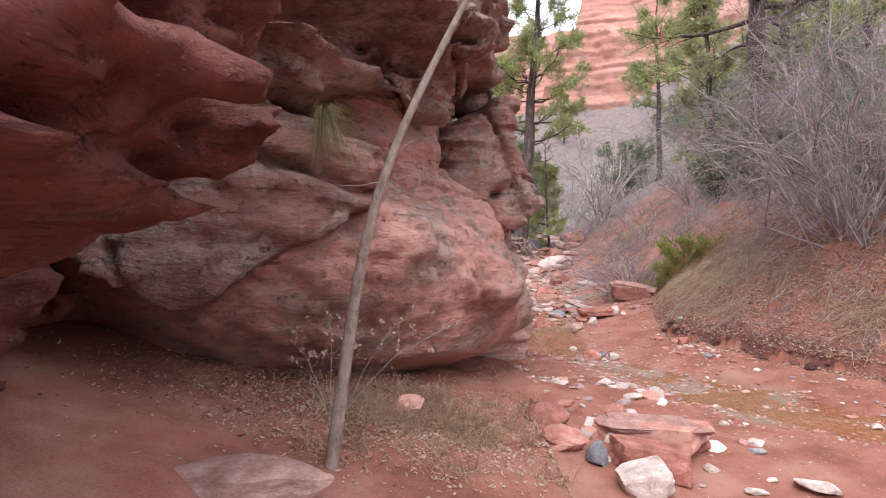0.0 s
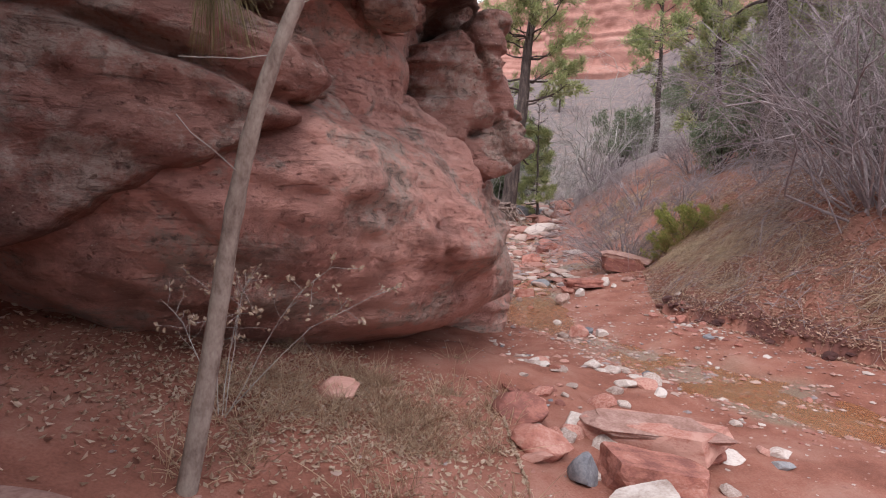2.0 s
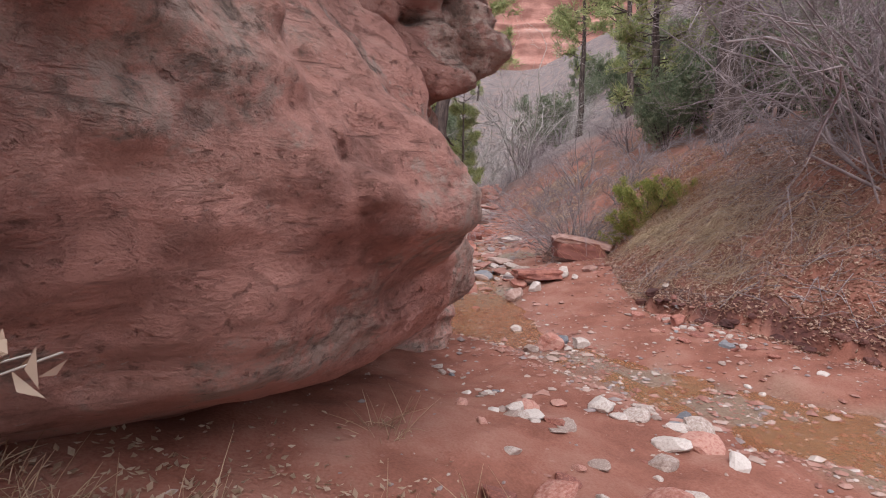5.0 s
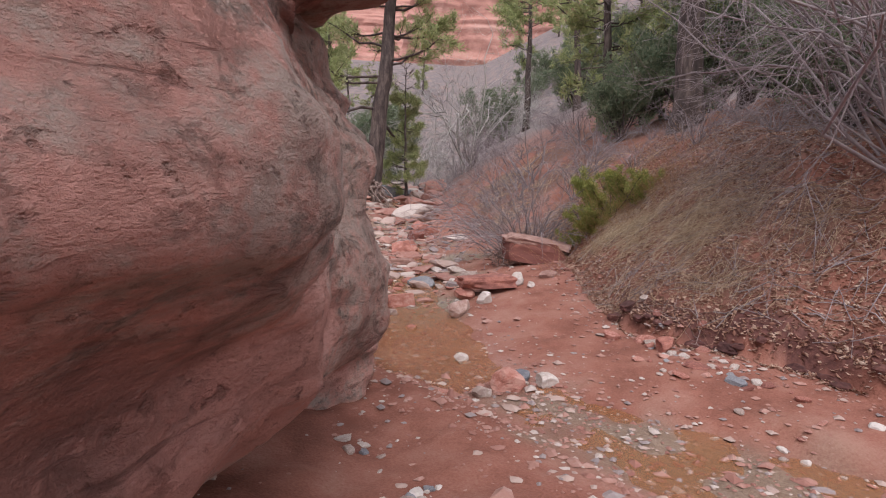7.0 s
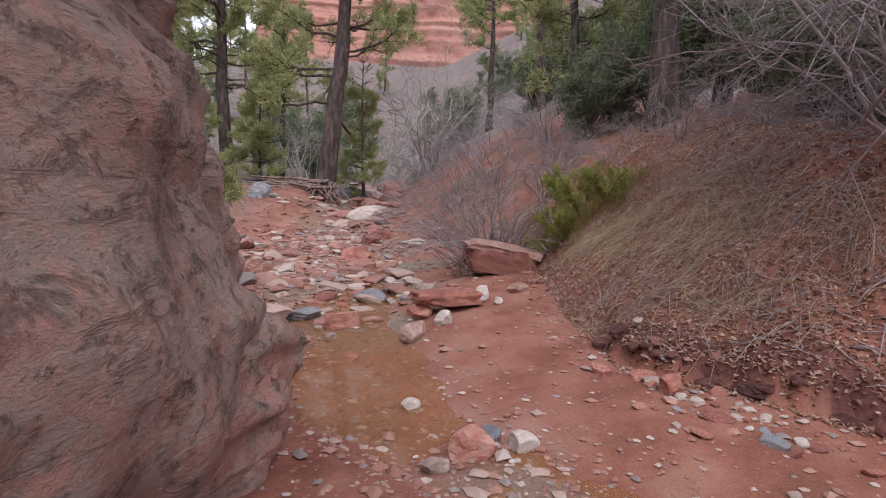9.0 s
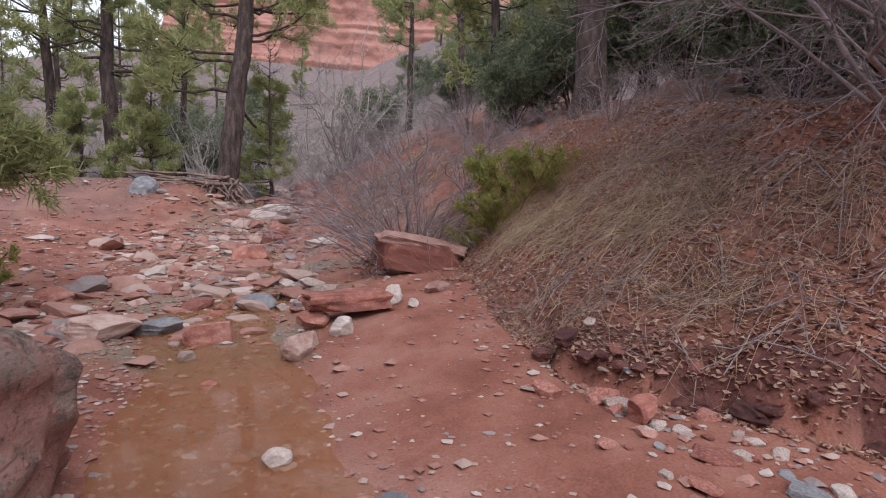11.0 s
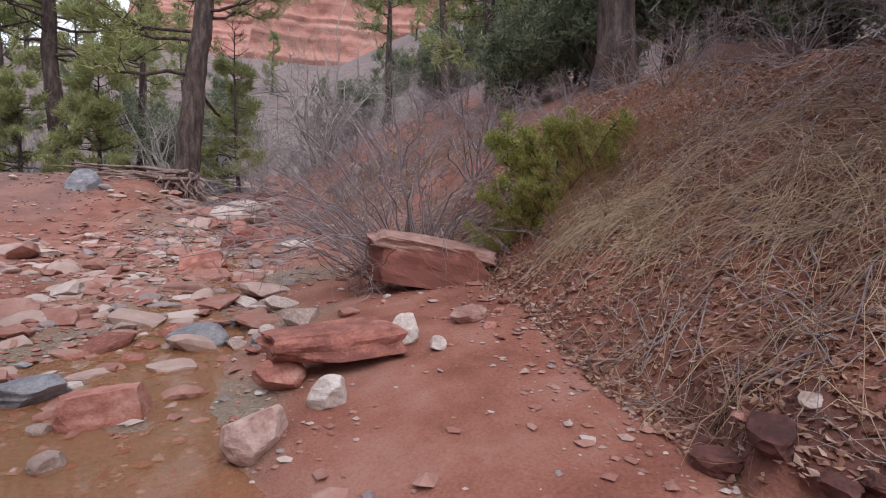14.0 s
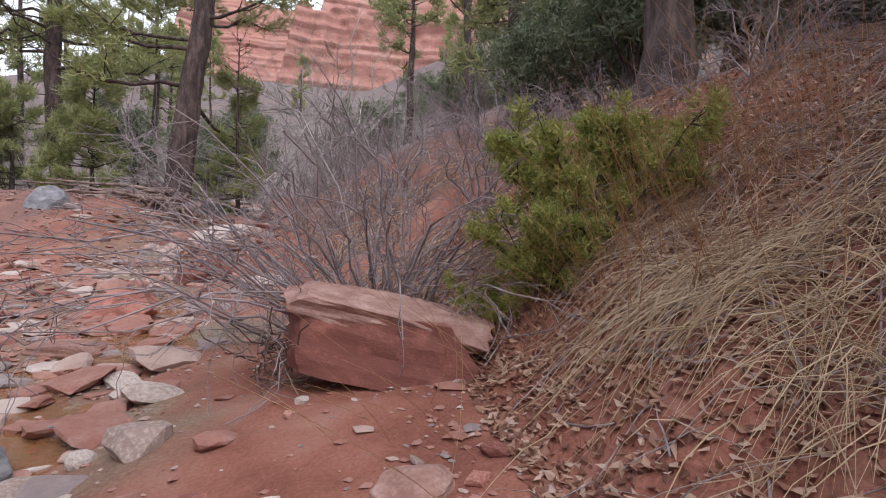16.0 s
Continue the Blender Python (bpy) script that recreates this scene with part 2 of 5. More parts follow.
def step(a, b, x):
    t = np.clip((x - a) / (b - a), 0, 1)
    return t * t * (3 - 2 * t)


def shell(f, origin, h):
    """The surface f = 0 of a grid of values as vertices and quads."""
    inside = f < 0
    nx, ny, nz = (s - 1 for s in f.shape)
    corner = {}
    for a in (0, 1):
        for b in (0, 1):
            for c in (0, 1):
                corner[a, b, c] = (slice(a, a + nx), slice(b, b + ny), slice(c, c + nz))
    count = sum(inside[s].astype(np.int8) for s in corner.values())
    cells = np.argwhere((count > 0) & (count < 8))
    number = -np.ones((nx, ny, nz), np.int64)
    number[tuple(cells.T)] = np.arange(len(cells))
    total, hits = np.zeros((len(cells), 3)), np.zeros(len(cells))
    for a in corner:
        for axis in range(3):
            if a[axis]:
                continue
            b = tuple(v + (i == axis) for i, v in enumerate(a))
            fa, fb = (f[tuple((cells + np.array(k)).T)] for k in (a, b))
            cross = (fa < 0) != (fb < 0)
            t = np.where(cross, fa / np.where(cross, fa - fb, 1), 0)
            p = np.tile(np.array(a, float), (len(cells), 1))
            p[:, axis] += t
            total += np.where(cross[:, None], p, 0)
            hits += cross
    verts = (cells + total / hits[:, None]) * h + np.array(origin)
    quads = []
    for axis in range(3):
        lo = [slice(None)] * 3
        hi = [slice(None)] * 3
        lo[axis], hi[axis] = slice(0, -1), slice(1, None)
        e = inside[tuple(lo)] != inside[tuple(hi)]
        at = np.argwhere(e)
        u, v = (axis + 1) % 3, (axis + 2) % 3
        ok = (at[:, u] > 0) & (at[:, v] > 0) & (at[:, u] < f.shape[u] - 1) & (at[:, v] < f.shape[v] - 1)
        at = at[ok]
        flip = inside[tuple(at.T)]
        ids = []
        for du, dv in ((1, 1), (0, 1), (0, 0), (1, 0)):
            c = at.copy()
            c[:, u] -= du
            c[:, v] -= dv
            ids.append(number[tuple(c.T)])
        q = np.stack(ids, 1)
        q[~flip] = q[~flip][:, ::-1]
        quads.append(q)
    return verts, np.concatenate(quads)


def mesh_object(name, verts, faces, mat, smooth=True):
    me = bpy.data.meshes.new(name)
    me.from_pydata(np.asarray(verts).tolist(), [], np.asarray(faces).tolist() if not isinstance(faces, list) else faces)
    me.materials.append(mat)
    me.polygons.foreach_set("use_smooth", [smooth] * len(me.polygons))
    me.update()
    return new(name, me)


def superell(X, Y, Z, c, half, turn=0, n=2.6, tilt=0):
    """Rough signed distance to a blunt ellipsoid, turned about z and tipped about its long axis."""
    t = radians(turn)
    x, y, z = X - c[0], Y - c[1], Z - c[2]
    x, y = x * math.cos(t) + y * math.sin(t), -x * math.sin(t) + y * math.cos(t)
    k = radians(tilt)
    x, z = x * math.cos(k) + z * math.sin(k), -x * math.sin(k) + z * math.cos(k)
    r = (np.abs(x / half[0]) ** n + np.abs(y / half[1]) ** n + np.abs(z / half[2]) ** n) ** (1 / n)
    return (r - 1) * min(half)


def smin(a, b, k):
    h = np.clip(0.5 + 0.5 * (b - a) / k, 0, 1)
    return b * (1 - h) + a * h - k * h * (1 - h)


def grid3(lo, hi, h):
    ax = [np.arange(a, b + h, h, dtype=np.float32) for a, b in zip(lo, hi)]
    return np.meshgrid(*ax, indexing="ij")


# ---- ground ----
CREEK_Y = [-20, 0, 5, 8, 10.5, 12.8, 16.5, 20, 24, 30, 36, 45, 60, 120, 400]
CREEK_X = [34, 13, 8, 5, 3.6, 2.6, 2.9, 4.3, 4.7, 5.6, 6.8, 9.0, 14, 36, 130]
LEVEL_Y = [-20, 0, 8, 12.8, 16, 18.3, 22, 30, 40, 60, 120, 400]
LEVEL_Z = [-1.6, -1.3, -1.19, -1.17, -1.08, -0.98, -0.85, -0.2, 0.8, 2.6, 9, 30]
FOOT_Y = [-20, 0, 5, 8, 11, 12.2, 12.9, 14.3, 16.3, 20, 24, 30, 36, 45, 60, 120, 400]
FOOT_X = [40, 16.5, 9.2, 7.3, 5.95, 5.45, 5.3, 5.6, 6.2, 6.6, 7.0, 7.8, 9.0, 11.2, 17, 42, 140]


def ground_z(x, y):
    x, y = np.asarray(x, float), np.asarray(y, float)
    cx, level, foot = np.interp(y, CREEK_Y, CREEK_X), np.interp(y, LEVEL_Y, LEVEL_Z), np.interp(y, FOOT_Y, FOOT_X)
    wob = 0.14 * vnoise(x * 1.1, y * 1.1, 0, 3) + 0.12 * vnoise(x * 3.1, y * 3.1, 0, 4) + 0.05 * vnoise(x * 7.5, y * 7.5, 0, 6)
    foot = foot + wob
    z = level + 0.03 + 0 * x
    left, right = np.maximum(cx - x - 0.5, 0), np.maximum(np.minimum(x, foot) - cx - 0.5, 0)
    near = 1 - step(11.5, 14.5, y)
    z = z + near * (np.interp(x, [-12, -4, -2, -1, 0.2, 0.9, 1.8, 2.5, 3.7, 5.0], [2.2, 0.75, 0.04, -0.28, -0.54, -0.66, -0.86, -1.03, -1.12, -1.17]) - 0.28 * step(8.0, 10.6, y) * step(2.6, 1.4, x) + 0.11 * np.clip(4 - y, 0, 8) - level - 0.03) * step(0.0, 0.5, left) + (1 - near) * 0.035 * np.minimum(left, 8) + (0.085 + 0.11 * step(12.8, 15.5, y)) * np.minimum(right, 3.0)
    d = np.maximum(x - foot, 0)
    z = z + (0.09 + 0.07 * step(14.0, 13.4, y)) * step(0, 0.06 + 0.5 * step(13.4, 14.4, y), d) + 0.70 * np.minimum(d, 3.4) + (0.18 + 0.32 * step(15.0, 18.0, y)) * np.clip(d - 3.4, 0, 2.4) + (0.16 + 0.34 * step(24, 40, y)) * np.clip(d - 5.8, 0, 60)
    z = z - 0.28 * np.exp(-((d - 1.15) / 0.4) ** 2 - ((y - 12.4) / 0.5) ** 2)
    terrace = step(26.0, 34.0, y + 0.4 * vnoise(x * 0.4, y * 0.4, 0, 9)) * step(0.6, 3.0, cx - x)
    z = z + terrace * np.maximum(1.2 + 0.02 * (y - 33) - z, 0)
    r = np.hypot(x, y)
    z = z + 27 * step(60, 185, r) * step(-40, 60, x * 0.9 + y * 0.3)
    z = z + 0.25 * np.clip(-x - 45, 0, 80)
    low = step(11.6, 10.2, y)
    k = step(0, 0.7, np.abs(x - cx) - 0.3 - 0.25 * low - 0.4 * np.exp(-((y - 12.8) / 1.1) ** 2) + 0.42 * vnoise(x * 0.9, y * 0.9, 0, 41) + 0.2 * vnoise(x * 2.7, y * 2.7, 0, 42))
    z = z - (0.075 - 0.02 * low + 0.05 * vnoise(x * 0.7, y * 0.7, 0, 77) + 0.035 * low * fbm(x * 2.3, y * 2.3, 0, 2, 78)) * (1 - k) * step(60, 30, y)
    rough = 0.05 * fbm(x * 0.8, y * 0.8, 0, 3, 21) + 0.017 * fbm(x * 4.2, y * 4.2, 0, 3, 5) - 0.02 * np.maximum(fbm(x * 3.3, y * 3.3, 0, 2, 6) - 0.35, 0) + 0.09 * step(0.3, 1.5, d) * fbm(x * 1.7, y * 1.7, 0, 3, 33)
    return z + rough * (0.35 + 0.65 * k)


def spread(fine_lo, fine_hi, h, lo, hi, grow=1.12):
    mid = list(np.arange(fine_lo, fine_hi, h))
    s, v = h, fine_hi
    while v < hi:
        mid.append(v)
        s *= grow
        v += s
    s, v = h, fine_lo
    while v > lo:
        s *= grow
        v -= s
        mid.insert(0, v)
    return np.array(mid)


def ground_material():
    m = material("red_earth", [(0.17, 0.064, 0.044), (0.26, 0.106, 0.075), (0.32, 0.163, 0.125)], 1.3, (1, 1, 1), 0.9, 1.0, 55, ((0.42, 0.30, 0.25), 32.0, 0.29), stops=(0.33, 0.5, 0.68), depth=0.03)
    n, l = m.node_tree.nodes, m.node_tree.links
    b = n["Principled BSDF"]
    base = b.inputs["Base Color"].links[0].from_socket
    for name, cols, size in (("gravel", [(0.12, 0.088, 0.062), (0.21, 0.16, 0.115), (0.31, 0.26, 0.2)], 38.0), ("damp", [(0.06, 0.026, 0.024), (0.105, 0.043, 0.038), (0.16, 0.07, 0.058)], 12.0), ("litter", [(0.09, 0.045, 0.035), (0.175, 0.092, 0.068), (0.28, 0.17, 0.125)], 22.0), ("brush", [(0.09, 0.075, 0.075), (0.16, 0.13, 0.125), (0.26, 0.17, 0.14)], 0.8)):
        at = n.new("ShaderNodeAttribute")
        at.attribute_name = name
        tx = n.new("ShaderNodeTexNoise")
        tx.inputs["Scale"].default_value, tx.inputs["Detail"].default_value, tx.inputs["Roughness"].default_value = size, 5, 0.7
        tc = n.new("ShaderNodeTexCoord")
        l.new(tc.outputs["Object"], tx.inputs["Vector"])
        ramp = n.new("ShaderNodeValToRGB")
        ramp.color_ramp.elements.new(0.5)
        for e, c, s in zip(ramp.color_ramp.elements, cols, (0.32, 0.5, 0.68)):
            e.position, e.color = s, (*c, 1)
        l.new(tx.outputs["Fac"], ramp.inputs["Fac"])
        mix = n.new("ShaderNodeMix")
        mix.data_type = "RGBA"
        l.new(at.outputs["Fac"], mix.inputs["Factor"])
        l.new(base, mix.inputs["A"])
        l.new(ramp.outputs["Color"], mix.inputs["B"])
        base = mix.outputs["Result"]
    l.new(base, b.inputs["Base Color"])
    wet = n.new("ShaderNodeAttribute")
    wet.attribute_name = "wet"
    mr = n.new("ShaderNodeMapRange")
    mr.inputs["To Min"].default_value, mr.inputs["To Max"].default_value = 0.9, 0.3
    l.new(wet.outputs["Fac"], mr.inputs["Value"])
    l.new(mr.outputs[0], b.inputs["Roughness"])
    return m


def build_ground():
    xs, ys = spread(-3.0, 9.5, 0.07, -320, 420), spread(3.5, 20.0, 0.07, -120, 480)
    X, Y = np.meshgrid(xs, ys, indexing="ij")
    Z = ground_z(X, Y)
    nx, ny = X.shape
    idx = np.arange(nx * ny).reshape(nx, ny)
    faces = np.stack([idx[:-1, :-1], idx[1:, :-1], idx[1:, 1:], idx[:-1, 1:]], -1).reshape(-1, 4)
    ob = mesh_object("ground", np.stack([X, Y, Z], -1).reshape(-1, 3), faces, ground_material())
    x, y = X.ravel(), Y.ravel()
    cx, foot = np.interp(y, CREEK_Y, CREEK_X), np.interp(y, FOOT_Y, FOOT_X)
    n1 = fbm(x * 0.9, y * 0.9, 0, 3, 51)
    masks = {
        "gravel": (1 - step(11.2, 11.9, y) * step(15.0, 14.2, y)) * np.clip(0.8 * step(1.0, 0.1, np.abs(x - cx) + 0.8 * n1) + step(14, 17, y) * step(2.2, 0.6, np.abs(x - cx + 0.6) + n1) * 0.6, 0, 1) * step(60, 35, y),
        "damp": 0.92 * step(-0.08, 0.0, x - foot + 0.06 * n1) * step(0.42, 0.24, x - foot + 0.14 * n1) * step(8, 10, y) * step(14.0, 13.3, y),
        "litter": step(-0.15, 0.55, x - foot + 0.45 * n1) * step(45, 25, y) * np.clip(0.62 + 0.9 * fbm(x * 0.8, y * 0.8, 0, 3, 57), 0.1, 1),
        "brush": np.clip(0.45 * step(14, 22, np.hypot(x - 4, y - 10) + 3 * n1) * step(2.5, 4, cx - x) + step(22, 34, np.hypot(x - 4, y - 10) + 3 * n1) + step(11, 16, x - foot), 0, 1),
        "wet": step(0.9, 0.3, np.abs(x - cx) + 0.4 * n1) * step(60, 30, y),
    }
    for name, v in masks.items():
        ob.data.attributes.new(name, "FLOAT", "POINT").data.foreach_set("value", v.astype(np.float32))
    return tagged(ob, "red sandy canyon floor with gravel and leaf litter", "ground", kind="structure")


build_ground()


def build_water():
    m = bpy.data.materials.new("creek_water")
    m.use_nodes = True
    n, l = m.node_tree.nodes, m.node_tree.links
    b = n["Principled BSDF"]
    b.inputs["Base Color"].default_value = (0.36, 0.155, 0.065, 1)
    b.inputs["Roughness"].default_value, b.inputs["IOR"].default_value, b.inputs["Alpha"].default_value = 0.05, 1.33, 0.46
    tx = n.new("ShaderNodeTexNoise")
    tx.inputs["Scale"].default_value = 9.0
    bp = n.new("ShaderNodeBump")
    bp.inputs["Strength"].default_value, bp.inputs["Distance"].default_value = 0.25, 0.01
    l.new(tx.outputs["Fac"], bp.inputs["Height"])
    l.new(bp.outputs[0], b.inputs["Normal"])
    ys = np.arange(1.0, 44, 0.1)
    us = np.linspace(-1.5, 1.5, 30)
    Y, U = np.meshgrid(ys, us, indexing="ij")
    X = np.interp(Y, CREEK_Y, CREEK_X) + U
    Z = np.interp(Y, LEVEL_Y, LEVEL_Z) - 0.015
    idx = np.arange(X.size).reshape(X.shape)
    faces = np.stack([idx[:-1, :-1], idx[1:, :-1], idx[1:, 1:], idx[:-1, 1:]], -1).reshape(-1, 4)[:, ::-1]
    ob = mesh_object("water", np.stack([X, Y, Z], -1).reshape(-1, 3), faces, m)
    tagged(ob, "shallow reddish brown creek water over gravel", "water", kind="structure")


build_water()


# ---- rock wall ----
def rock(name, f, X, Y, Z, lo, h, mat, label, relief, category="boulder"):
    """Roughens f near its surface and makes it a mesh."""
    near = np.abs(f) < 0.55
    f[near] = f[near] + relief(X[near], Y[near], Z[near])
    v, q = shell(f, lo, h)
    return tagged(mesh_object(name, v, q, mat), label, category)


def beds(x, y, q, seed):
    """Random setback of each bed, with sharp edges between beds."""
    b = np.floor(q)
    t = step(0.82, 1.0, q - b)
    return (1 - t) * vnoise(x * 0.5, y * 0.5, b * 7.31, seed) + t * vnoise(x * 0.5, y * 0.5, (b + 1) * 7.31, seed)


def carve(x, y, z, seed, strata=0.08, lump=0.13, grain=0.02, pitch=2.4):
    """Bedding ledges, lumps, joints and fine grain of weathered sandstone."""
    dip = z + 0.12 * y + 0.06 * x + 0.12 * vnoise(x * 0.6, y * 0.6, z * 0.6, seed)
    out = strata * beds(x, y, dip * pitch, seed + 1) + 0.45 * strata * beds(x * 2, y * 2, dip * pitch * 3.1, seed + 2)
    out = out + lump * fbm(x * 0.8, y * 0.8, z * 1.1, 3, seed + 5) + grain * fbm(x * 4.5, y * 4.5, z * 8, 2, seed + 9)
    crack = vnoise(x * 0.7 + 0.3 * z, y * 0.7, z * 0.35, seed + 12)
    out = out + 0.6 * strata * np.exp(-(crack / 0.045) ** 2)
    return out - 0.5 * lump * np.abs(vnoise(x * 1.6, y * 1.6, z * 2.0, seed + 14)) + 0.12 * lump


def main_boulder():
    lo, hi, h = (-6.5, 4.4, -1.7), (2.7, 14.5, 3.7), 0.045
    X, Y, Z = grid3(lo, hi, h)
    back = 1.40 * np.clip(1.0 - 0.33 * (Y - 6) - Z, -0.15, 2.2) * step(10.5, 7.5, Y)
    X0, X = X, X + 0.29 * np.clip(Z - 0.3, 0, 3)
    under = 0.75 * step(0.0, -0.8, Z) * step(12.2, 11.0, Y)
    f = superell(X + under, Y - back, Z, (-1.39, 9.36, 0.86), (2.91, 4.68, 2.54), -21.5, 1.87)
    f = smin(f, superell(X, Y, Z, (0.69, 12.26, -0.87), (1.20, 1.18, 0.91), -15.3, 3.10), 0.25)
    f = smin(f, superell(X, Y - back, Z, (-4.2, 8.6, 0.5), (3.0, 2.4, 1.8), -18, 2.6), 0.4)

    def relief(x, y, z):
        out = 0.06 + carve(x, y, z, 11, 0.07, 0.14, 0.025) + 0.05 * fbm(x * 1.9, y * 1.9, z * 2.6, 2, 18)
        shelf = z - 0.55 - 0.25 * (y - 7) + 0.2 * vnoise(x, y, z, 17)
        out = out - 0.06 * step(-0.05, 0.12, shelf) * step(0.7, 0.1, shelf) * step(9.2, 8.0, y)
        groove = z + 0.13 * (10.5 - y) + 0.28 + 0.14 * vnoise(x, y, z, 15)
        out = out + 0.14 * np.exp(-(groove / 0.12) ** 2) * step(11.0, 9.8, y)
        flute = vnoise(x * 1.1 + z * 0.6, y * 1.1 + 0.8 * z, z * 0.5, 16)
        out = out + 0.09 * np.abs(flute)
        return out + 0.12 * np.maximum(fbm(x * 1.5, y * 1.5, z * 3.0, 2, 19) - 0.55, 0)

    return rock("boulder", f, X0, Y, Z, lo, h, M_ROCK, "huge rounded red sandstone boulder with undercut base beside the creek", relief)


def grey_slab():
    """A wedge that tapers towards the creek, with a dark seam below it."""
    lo, hi, h = (-6.2, 3.8, -0.2), (0.6, 9.2, 3.9), 0.045
    X, Y, Z = grid3(lo, hi, h)
    f = superell(X, Y - 0.25 * (Z - 1.9), Z, (-2.97, 6.4, 1.95), (2.15, 1.55, 1.25), 22, 4.0)
    top = (Z - 2.62 + 0.36 * (X + 0.94) + 0.05 * np.sin(4 * X + 2 * Y)) * 0.92
    seam = (1.60 + 0.52 * (X + 1.17) - Z + 0.25 * np.clip(Y - 5.4, 0, 3)) * 0.85
    f = np.maximum(np.maximum(f, top), np.where(X > -2.3, seam, seam - 0.9 * (X + 2.3)))

    def relief(x, y, z):
        out = carve(x, y, z, 131, 0.11, 0.10, 0.035, 3.0)
        gap = z - 2.18 + 0.30 * (x + 1.2) + 0.08 * vnoise(x * 1.5, y * 1.5, z, 133)
        return out + 0.16 * np.exp(-(gap / 0.06) ** 2)

    return rock("rock_slab", f, X, Y, Z, lo, h, M_ROCK_GREY, "weathered grey lichen sandstone slab resting on the boulder", relief)


def neck_rock():
    lo, hi, h = (-5.5, 6.0, 1.3), (1.0, 12.8, 5.2), 0.06
    X, Y, Z = grid3(lo, hi, h)
    f = superell(X, Y + 0.25 * np.clip(Z - 2.4, 0, 3), Z, (-2.3, 9.9, 3.0), (2.35, 2.45, 1.9), -10, 4.0)
    return rock("recessed_rock", f, X, Y, Z, lo, h, M_ROCK, "smooth dark red sandstone block recessed under the overhang", lambda x, y, z: carve(x, y, z, 35, 0.08, 0.14, 0.02, 1.2))


def upper_rock():
    lo, hi, h = (-6.5, 4.4, 2.6), (2.6, 13.2, 7.6), 0.06
    X, Y, Z = grid3(lo, hi, h)
    f = superell(X, Y, Z, (-2.9, 8.5, 4.0), (2.95, 3.0, 0.72), -6, 4.5, -3)
    f = np.minimum(f, superell(X, Y, Z, (-1.7, 9.0, 5.0), (2.75, 2.4, 0.95), -8, 3.4, -8))
    f = smin(f, superell(X, Y, Z, (-1.2, 9.3, 6.3), (2.1, 2.0, 1.2), 0, 3.0), 0.2)
    return rock("overhanging_rock", f, X, Y, Z, lo, h, M_ROCK_GREY, "overhanging layered sandstone cap perched above the large boulder", lambda x, y, z: carve(x, y, z, 31, 0.17, 0.13, 0.03, 2.2))


def nose_rock():
    lo, hi, h = (-1.8, 7.6, 0.9), (2.1, 11.8, 4.0), 0.045
    X, Y, Z = grid3(lo, hi, h)
    f = superell(X, Y, Z, (0.40, 9.65, 2.78), (0.80, 1.05, 0.68), 20, 4.5, 24)
    f = np.minimum(f, superell(X, Y, Z, (1.05, 9.6, 2.0), (0.62, 0.62, 0.36), 15, 5.0, 30))
    return rock("jutting_rock", f, X, Y, Z, lo, h, M_ROCK_GREY, "jutting reddish sandstone block wedged above the boulder", lambda x, y, z: carve(x, y, z, 91, 0.14, 0.12, 0.03, 3.0))


def near_cliff():
    lo, hi, h = (-7.6, -4.2, 0.3), (0.9, 5.2, 9.4), 0.06
    X, Y, Z = grid3(lo, hi, h)
    f = superell(X, Y, Z, (-3.42, 1.6, 4.5), (2.5, 2.0, 2.2), -8, 6.0)
    f = smin(f, superell(X, Y, Z, (-3.5, 1.7, 2.3), (2.38, 1.75, 0.62), -8, 4.0), 0.15)
    f = smin(f, superell(X, Y, Z, (-2.3, 2.65, 1.8), (0.5, 0.45, 0.34), 30, 2.5), 0.12)
    f = np.minimum(f, superell(X, Y, Z, (-4.75, 3.5, 1.35), (1.9, 1.3, 1.1), -8, 3.0))

    def relief(x, y, z):
        out = carve(x, y, z, 61, 0.12, 0.11, 0.03)
        return out + 0.10 * np.maximum(fbm(x * 1.4, y * 1.4, z * 1.9, 2, 66) - 0.1, 0)

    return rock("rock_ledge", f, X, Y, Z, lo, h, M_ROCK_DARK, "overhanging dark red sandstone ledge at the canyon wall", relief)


def back_wall():
    lo, hi, h = (-13, -7.0, -1.2), (-2.6, 14.5, 11.0), 0.12
    X, Y, Z = grid3(lo, hi, h)
    f = superell(X, Y, Z, (-9.2, 4.0, 4.2), (5.0, 9.5, 6.2), -8, 3.5)
    return rock("canyon_wall", f, X, Y, Z, lo, h, M_ROCK, "red sandstone canyon wall behind the boulders", lambda x, y, z: carve(x, y, z, 161, 0.25, 0.3, 0.04), "cliff")


main_boulder(), grey_slab(), neck_rock(), upper_rock(), nose_rock(), near_cliff(), back_wall()


